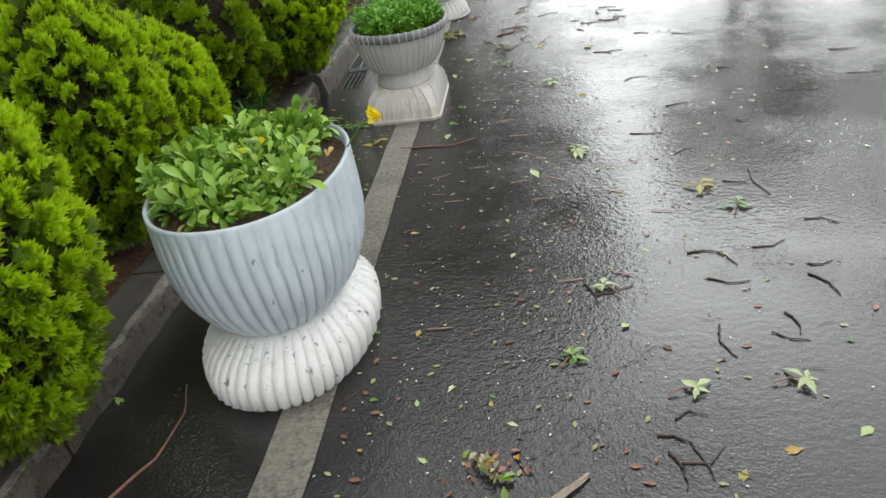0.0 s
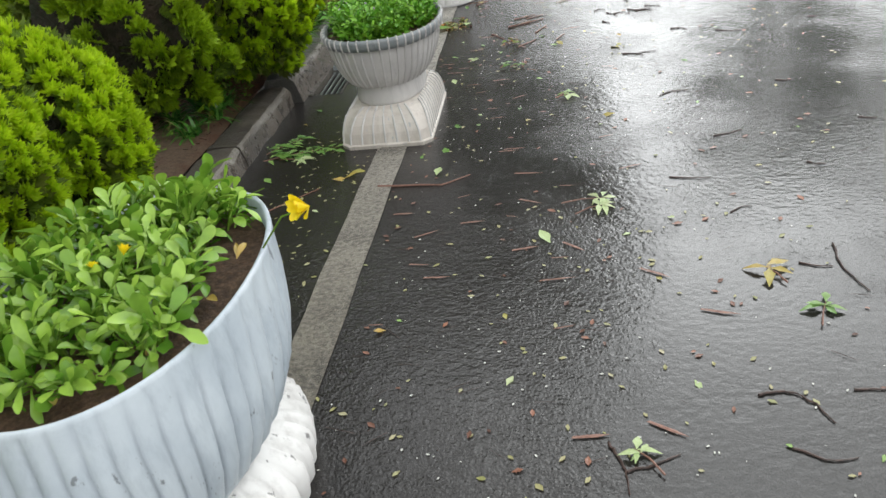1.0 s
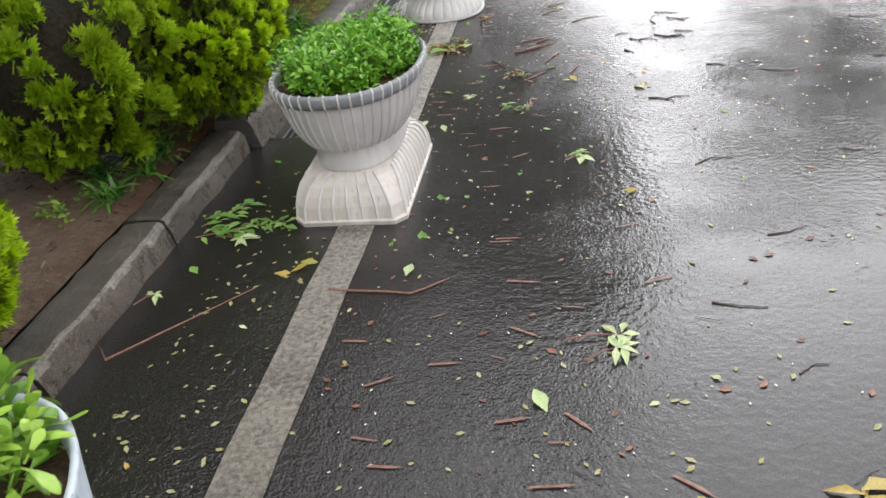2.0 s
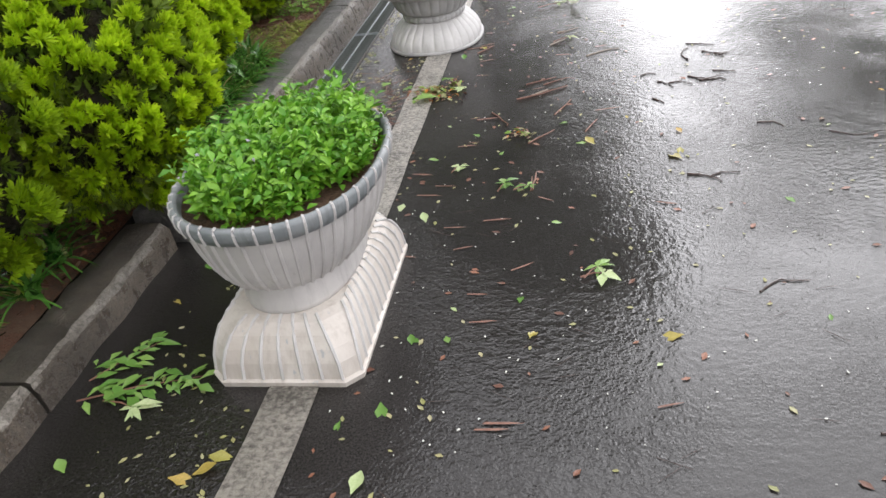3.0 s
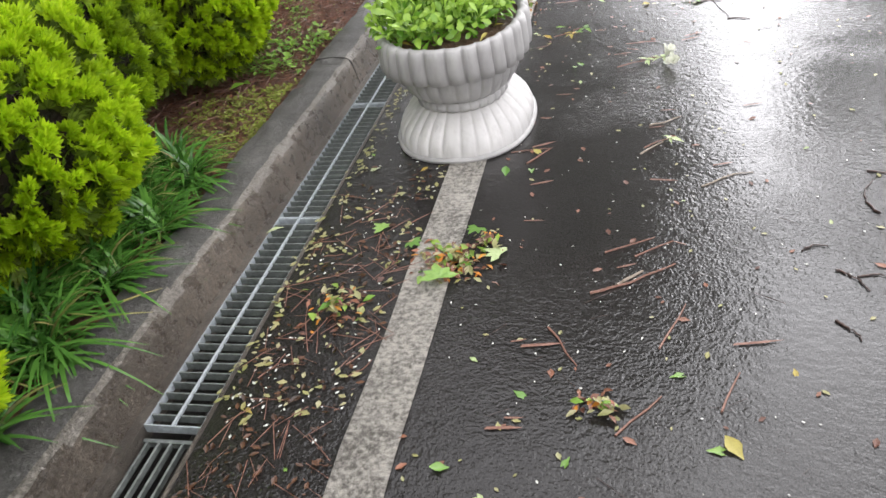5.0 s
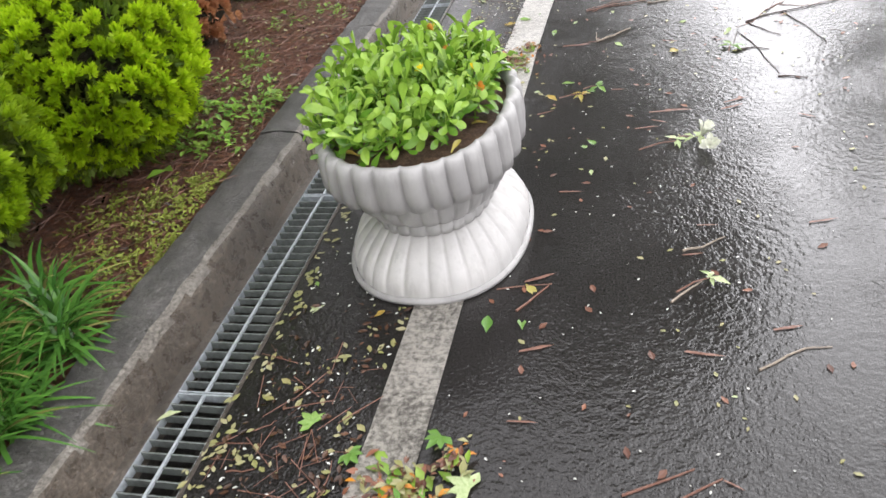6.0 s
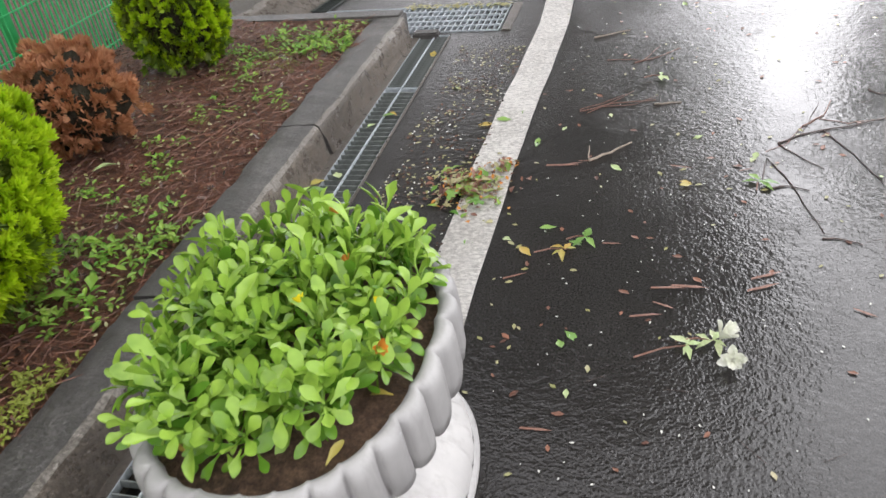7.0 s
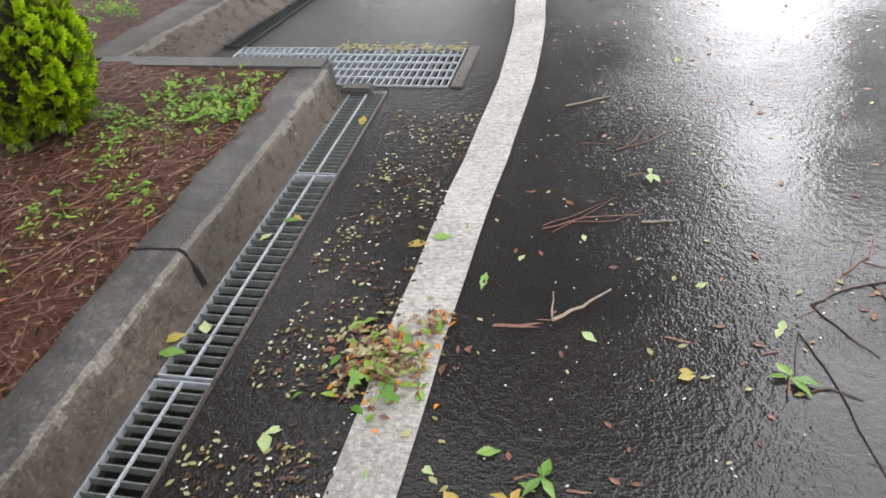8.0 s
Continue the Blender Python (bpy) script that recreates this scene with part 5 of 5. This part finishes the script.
twig([(0.58, 5.64), (0.59, 5.79)], 0.005, BARK_RED, RED, [[(0.57, 5.63), (0.575, 5.76)]])
twig([(0.62, 7.56), (0.71, 7.66)], 0.004, BARK_PALE, "pale broken stick on the wet asphalt")
twig([(0.66, 7.81), (0.72, 7.83), (0.79, 7.89)], 0.004, BARK_PALE, "pale broken stick on the wet asphalt")
twig([(-0.69, 3.62), (-0.5, 3.83), (-0.33, 4.02)], 0.004, BARK_RED, "long thin reddish twig lying by the kerb", [[(-0.69, 3.62), (-0.76, 3.7)]])
twig([(-0.55, 1.35), (-0.46, 1.55), (-0.45, 1.75), (-0.50, 1.9)], 0.005, BARK_RED, "long thin reddish twig lying by the kerb")
twig([(-0.05, 5.0 - 1.0), (0.24, 3.97), (0.36, 4.06)], 0.005, BARK_RED, RED)
twig([(0.18, 7.5), (0.26, 7.62)], 0.004, BARK_RED, RED, [[(0.1, 7.6), (0.27, 7.63)]])
twig([(0.66, 1.33), (0.75, 1.42)], 0.012, BARK_PALE, "pale broken stick on the wet asphalt")
for x, y in [(0.98, 1.45), (1.0, 1.62), (0.86, 2.28), (1.25, 2.35), (1.45, 2.55), (1.6, 2.4), (1.7, 2.75), (1.36, 2.0), (1.75, 3.96), (1.5, 3.18), (1.2, 3.9), (1.45, 4.3), (1.3, 4.9), (1.27, 5.69), (1.4, 7.4), (1.52, 7.2), (1.47, 6.92), (1.23, 6.77), (1.45, 6.79), (1.1, 6.9), (1.55, 6.2), (1.09, 9.09), (0.95, 9.4), (1.9, 5.0), (2.1, 4.4)]:
    az, l = rng.uniform(-0.7, 0.5), rng.uniform(0.07, 0.17)
    b = rng.uniform(-0.3, 0.3) * l
    twig([(x, y), (x + math.cos(az) * l * 0.5 - math.sin(az) * b, y + math.sin(az) * l * 0.5 + math.cos(az) * b), (x + math.cos(az) * l, y + math.sin(az) * l)], 0.0035, BARK, DARK)
for i in range(75):
    y = rng.uniform(1.5, 22)
    x = rng.uniform(0.9, 2.4 + 0.45 * y)
    if y < 11 and x < 1.7 and rng.random() < 0.6:
        continue
    az, l = rng.uniform(-0.6, 0.6), rng.uniform(0.06, 0.24)
    b = rng.uniform(-0.25, 0.25) * l
    twig([(x, y), (x + math.cos(az) * l * 0.5 - math.sin(az) * b, y + math.sin(az) * l * 0.5 + math.cos(az) * b), (x + math.cos(az) * l, y + math.sin(az) * l)], rng.uniform(0.002, 0.0045), BARK, DARK)
for i in range(95):
    y = rng.uniform(1.2, 14)
    x = rng.uniform(0.08, 2.2 + 0.2 * y) if rng.random() < 0.8 else rng.uniform(-0.52, -0.16)
    fallen(x, y, rng.choice([G, P, P, Y]), rng.uniform(0.018, 0.042))

# strips of reddish bark washed over the asphalt
for x, y, l, az in [(0.34, 6.42, 0.13, 0.15), (0.22, 5.7, 0.1, -0.1), (0.1, 5.82, 0.1, -0.2), (0.16, 5.62, 0.11, -0.1), (0.46, 4.76, 0.09, 0.1), (0.57, 5.07, 0.1, 0.6), (0.72, 3.15, 0.13, 0.1), (1.2, 2.92, 0.12, -0.3), (0.62, 4.03, 0.13, -0.1), (0.92, 6.46, 0.14, 0.2), (0.2, 9.55, 0.14, 0.05), (0.23, 9.56, 0.1, 0.3), (0.3, 5.35, 0.09, 0.0), (0.35, 5.2, 0.08, 0.3), (0.27, 6.1, 0.1, 0.1), (0.5, 6.2, 0.12, -0.4), (0.4, 3.6, 0.1, 0.1), (0.78, 2.4, 0.1, 0.1), (0.3, 3.2, 0.1, 0.0)] + [(rng.uniform(0.08, 1.25), rng.uniform(2.0, 9.6), rng.uniform(0.05, 0.12), rng.gauss(0.0, 0.35)) for _ in range(52)]:
    sh = ([(-0.5, -0.02 - 0.03 * rng.random(), 0.004), (0.1, -0.03 - 0.05 * rng.random(), 0.01), (0.5, 0.0, 0.004), (0.15, 0.02 + 0.05 * rng.random(), 0.008), (-0.45, 0.02 + 0.03 * rng.random(), 0.006), (0, 0, 0.022)], [(0, 1, 5), (1, 2, 5), (2, 3, 5), (3, 4, 5), (4, 0, 5)])
    v, f = scatter("b", sh, [turn(0, 0, 0, az, 0, 0, l)])
    ob = new("bark_strip", mesh_of("bark_strip", v, f, BARK_RED))
    ob.location = (x, y, 0.004)
    tagged(ob, "reddish strip of bark on the wet asphalt", "bark", "bark strips")

bit = ([(0, -0.5, 0), (0.26, -0.12, 0.05), (0.2, 0.25, 0.04), (0, 0.5, 0.03), (-0.24, 0.1, 0.05)], [(0, 1, 2, 3), (0, 3, 4)])


def spread(n, fx, size, zmax=0.002):
    out = []
    for i in range(n):
        x, y = fx()
        out.append(turn(x, y, 0.0025 + rng.uniform(0, zmax) * 0.5, rng.uniform(0, 6.3), rng.uniform(-0.12, 0.12), rng.uniform(-0.12, 0.12), rng.uniform(*size)))
    return out


def road_spot():
    y = rng.uniform(0.9, 14)
    return rng.uniform(0.05, 1.4 + 0.25 * y) * rng.random() ** 0.4, y


def strip_spot(y0, y1):
    def pick():
        while True:
            x, y = rng.uniform(-0.52, -0.15), rng.uniform(y0, y1)
            if noise.noise(Vector((x * 6, y * 4, 0))) > rng.uniform(-0.5, 0.35):
                return x, y
    return pick


litter("petal_specks", bit, spread(1100, road_spot, (0.004, 0.013)), PETAL_SPECK, "tiny pale petals scattered over the wet asphalt", "litter")
litter("leaf_bits", bit, spread(640, road_spot, (0.012, 0.032)), LITTER_MIX, "small olive leaf bits scattered over the road", "litter")
litter("leaf_bits", bit, spread(480, road_spot, (0.015, 0.04)), LITTER_BROWN, "small wet brown leaf bits on the road", "litter")
litter("leaf_bits", bit, spread(420, strip_spot(5.6, 7.5), (0.006, 0.034), 0.012), LITTER_DARK, "brown leaf litter washed up beside the grate", "litter")
litter("leaf_bits", bit, spread(130, strip_spot(6.05, 7.5), (0.008, 0.04), 0.012), LITTER_MIX, "olive leaf litter washed up beside the grate", "litter")
litter("leaf_bits", bit, spread(340, strip_spot(8.8, 10.9), (0.005, 0.027), 0.008), LITTER_MIX, "olive leaf litter washed up beside the grate", "litter")
litter("leaf_bits", bit, spread(900, strip_spot(8.6, 10.9), (0.005, 0.026), 0.008), LITTER_DARK, "sodden brown leaf litter beside the grate", "litter")
litter("petal_specks", bit, spread(520, strip_spot(6.0, 10.7), (0.004, 0.017), 0.006), PETAL_SPECK, "tiny pale petals washed up beside the grate", "litter")
straws = [turn(rng.uniform(-0.52, -0.15), rng.uniform(5.6, 7.3), rng.uniform(0.003, 0.012), rng.uniform(0, 6.3), rng.uniform(-0.1, 0.1), rng.uniform(-0.06, 0.06), rng.uniform(0.04, 0.14)) for _ in range(150)]
litter("straw_litter", needle, straws, BARK_RED, "thin reddish stalks washed up beside the grate", "litter")
straws = [turn(*road_spot(), 0.003, rng.uniform(-0.9, 0.9), 0, rng.uniform(-0.04, 0.04), rng.uniform(0.03, 0.1)) for _ in range(260)]
litter("straw_litter", needle, straws, BARK, "thin dark stalks scattered over the wet road", "litter")
bed_bits = []
for i in range(900):
    x, y = rng.uniform(-2.0, -1.0), rng.uniform(8.2, 10.95)
    bed_bits.append(turn(x, y, bed_height(x, y) + 0.012, rng.uniform(0, 6.3), rng.uniform(-0.4, 0.4), rng.uniform(-0.4, 0.4), rng.uniform(0.006, 0.026)))
litter("leaf_bits", bit, bed_bits, LITTER_MIX, "olive leaf bits lying on the bark mulch", "litter")
litter("leaf_bits", bit, spread(160, lambda: (rng.uniform(-0.55, -0.15), rng.uniform(2.8, 5.0)), (0.008, 0.03)), LITTER_MIX, "olive leaf bits in the gutter corner", "litter")
litter("leaf_bits", bit, spread(200, lambda: (gut(7.5, XR) + rng.gauss(0.03, 0.02), rng.uniform(6.1, 9.0)), (0.012, 0.035), 0.008), LITTER_MIX, "olive leaf litter along the grate edge", "litter")
litter("leaf_bits", bit, spread(170, lambda: (rng.uniform(-1.05, -0.36), 11.62 + rng.gauss(0, 0.025)), (0.015, 0.045), 0.02), LITTER_MIX, "olive leaf litter along the broad grate", "litter")


def pile(x, y, rx, ry, n, seed, label):
    """A heap of washed-up leaves and stalks."""
    r = random.Random(seed)
    e = empty("leaf_pile", pose(x, y, 0.004), label, "leaf pile")
    for mat, share, size, what in ((LITTER_MIX, 0.55, (0.012, 0.045), "olive leaves"), (LITTER_BROWN, 0.6, (0.010, 0.04), "brown leaves"), (PETAL_ORANGE, 0.16, (0.012, 0.035), "orange leaves"), (WEED, 0.14, (0.03, 0.06), "green leaves")):
        sh = leaf_shape(1.0, 0.55, 0.2, 4, 0.45, -0.5, 0.2, 1.3)
        spots = []
        for i in range(int(n * share)):
            a, d = r.uniform(0, 6.3), abs(r.gauss(0, 0.5))
            spots.append(turn(math.cos(a) * d * rx, math.sin(a) * d * ry, r.uniform(0.004, 0.045) * max(0.15, 1 - d), r.uniform(0, 6.3), r.uniform(-0.5, 0.5), r.uniform(-0.5, 0.5), r.uniform(*size)))
        v, f = scatter("p", sh, spots)
        tagged(child("leaf_layer", mesh_of("leaf_layer", v, f, mat, True), e, what), kind="stuff")
    return e


lobes = []
for k in range(5):
    lv, lf = leaf_shape(0.62 if k != 2 else 0.78, 0.34, 0.12, 4, 0.5, 0.0, 0.1, 1.3)
    lobes.append(scatter("m", (lv, lf), [turn(0, -0.1, 0.02, (k - 2) * 0.72, 0.05, 0)]))
LOBED = {}
for kind, (mat, _) in KINDS.items():
    v, f, _ = joined(lobes)
    LOBED[kind] = mesh_of("lobed_leaf", v, f, mat, True)
for x, y, kind, size, az, z in [(-0.02, 6.70, G, 0.105, 0.4, 0.03), (0.15, 6.86, P, 0.085, 1.2, 0.008), (0.06, 6.98, G, 0.07, 2.6, 0.03), (-0.16, 6.92, G, 0.06, 4.0, 0.012), (-0.30, 7.02, G, 0.07, 1.0, 0.006), (-0.08, 9.22, G, 0.07, 2.2, 0.03), (-0.20, 9.26, G, 0.06, 5.0, 0.03)]:
    ob = new("lobed_leaf", LOBED[kind])
    ob.matrix_basis = Matrix(turn(x, y, z, az, 0.1, 0.08, size).tolist())
    tagged(ob, "fresh green lobed leaf lying on washed-up litter", "leaf", "lobed fallen leaves")
for k in range(9):
    a = rng.uniform(0, 3.1)
    x, y, l = rng.uniform(-0.5, -0.2), rng.uniform(6.1, 7.0), rng.uniform(0.06, 0.2)
    twig([(x, y), (x + l * 0.5 * math.cos(a) + 0.01, y + l * 0.5 * math.sin(a)), (x + l * math.cos(a), y + l * math.sin(a))], 0.0022, BARK_RED, "thin reddish stalk in the litter by the grate")
for pts in ([(0.6, 6.86), (0.72, 6.95)], [(0.83, 7.3), (0.95, 7.39), (1.02, 7.4)], [(0.66, 6.42), (0.74, 6.62)], [(0.55, 6.1), (0.66, 6.24)], [(0.8, 6.2), (0.86, 6.34)], [(0.35, 6.5), (0.44, 6.34)], [(0.5, 6.88), (0.66, 6.97)]):
    twig(pts, 0.0034, BARK_PALE if len(pts) == 3 else BARK_RED, "thin broken stick on the wet asphalt")

pile(0.50, 1.45, 0.10, 0.09, 36, 6, "small heap of sodden brown leaves on the road")
pile(0.50, 6.18, 0.10, 0.06, 30, 7, "small heap of sodden brown leaves on the road")
pile(-0.15, 9.36, 0.19, 0.19, 440, 1, "heap of wet orange and green leaves on the line")
pile(-0.03, 9.52, 0.06, 0.12, 40, 2, "heap of wet orange and green leaves on the line")
pile(0.0, 6.82, 0.15, 0.13, 220, 3, "heap of fresh and brown leaves on the line")
pile(0.1, 6.93, 0.08, 0.08, 40, 4, "heap of fresh and brown leaves on the line")
pile(-0.33, 6.55, 0.15, 0.2, 80, 5, "brown leaf heap in the strip beside the grate")

# ---- trees behind the fence and across the road, mirrored in the wet asphalt ----
def tree(x, y, h, r0, seed, label, clumps=1500):
    r = random.Random(seed)
    e = empty("tree", pose(x, y, 0.0), label, "tree", "roadside trees")
    v, f = tube([(0, 0, -0.1), (0.1, 0.05, h * 0.25), (0.0, 0.15, h * 0.55), (0.1, 0.1, h * 0.85)], [0.22, 0.17, 0.11, 0.03], 9)
    trunk = child("trunk", mesh_of("trunk", v, f, TRUNK, True), e)
    for i in range(6):
        a, z = i * 1.1, h * (0.3 + 0.08 * i)
        v, f = tube([(0.05, 0.1, z), (math.cos(a) * r0 * 0.4, math.sin(a) * r0 * 0.4, z + h * 0.08), (math.cos(a) * r0 * 0.8, math.sin(a) * r0 * 0.8, z + h * 0.12)], [0.08, 0.05, 0.015], 6)
        child("limb", mesh_of("limb", v, f, TRUNK, True), trunk)
    sh = leaf_shape(1.0, 0.7, 0.3, 2, 0.5, -0.5, 0.3, 1.4)
    spots = []
    while len(spots) < clumps:
        d = Vector((r.uniform(-1, 1), r.uniform(-1, 1), r.uniform(-1, 1)))
        if not 0.35 < d.length < 1 or 0.75 + 0.5 * noise.noise(d * 2.2 + Vector((seed, 0, 0))) < d.length:
            continue
        spots.append(turn(d.x * r0, d.y * r0, h * 0.62 + d.z * h * 0.42, r.uniform(0, 6.3), r.uniform(-1, 1), r.uniform(-1, 1), r.uniform(0.35, 0.75)))
    v, f = scatter("c", sh, spots)
    child("crown", mesh_of("crown", v, f, CROWN), e)
    return e


CROWN = foliage("tree_leaves", (0.05, 0.10, 0.02), (0.09, 0.16, 0.03), (0.03, 0.06, 0.012), True, 0.5, 1.5)
BEHIND = "tall leafy green tree behind the green fence"
for i, (x, y, h, r0) in enumerate([(-8.5, 2.0, 9.0, 3.6), (-8.2, 8.0, 10.0, 3.8), (-6.8, 13.5, 12.0, 4.2), (-0.95, 18.0, 11.2, 4.1), (-3.0, 26.5, 17.0, 5.3), (-2.4, 35.0, 19.0, 6.0), (-1.8, 46.0, 22.0, 7.0), (-10.0, 32.0, 18.0, 6.5)]):
    tree(x, y, h, r0, 200 + i, BEHIND, 2700 if i == 3 else 2400)
for i, (x, y, h, r0) in enumerate([(8.0, 28.0, 13.0, 4.0), (12.5, 26.0, 12.0, 4.0), (17.5, 27.0, 12.0, 4.4), (12.0, 38.0, 17.0, 5.2), (24.0, 30.0, 13.0, 4.8)]):
    tree(x, y, h, r0, 300 + i, "leafy green tree across the wet road", 800)
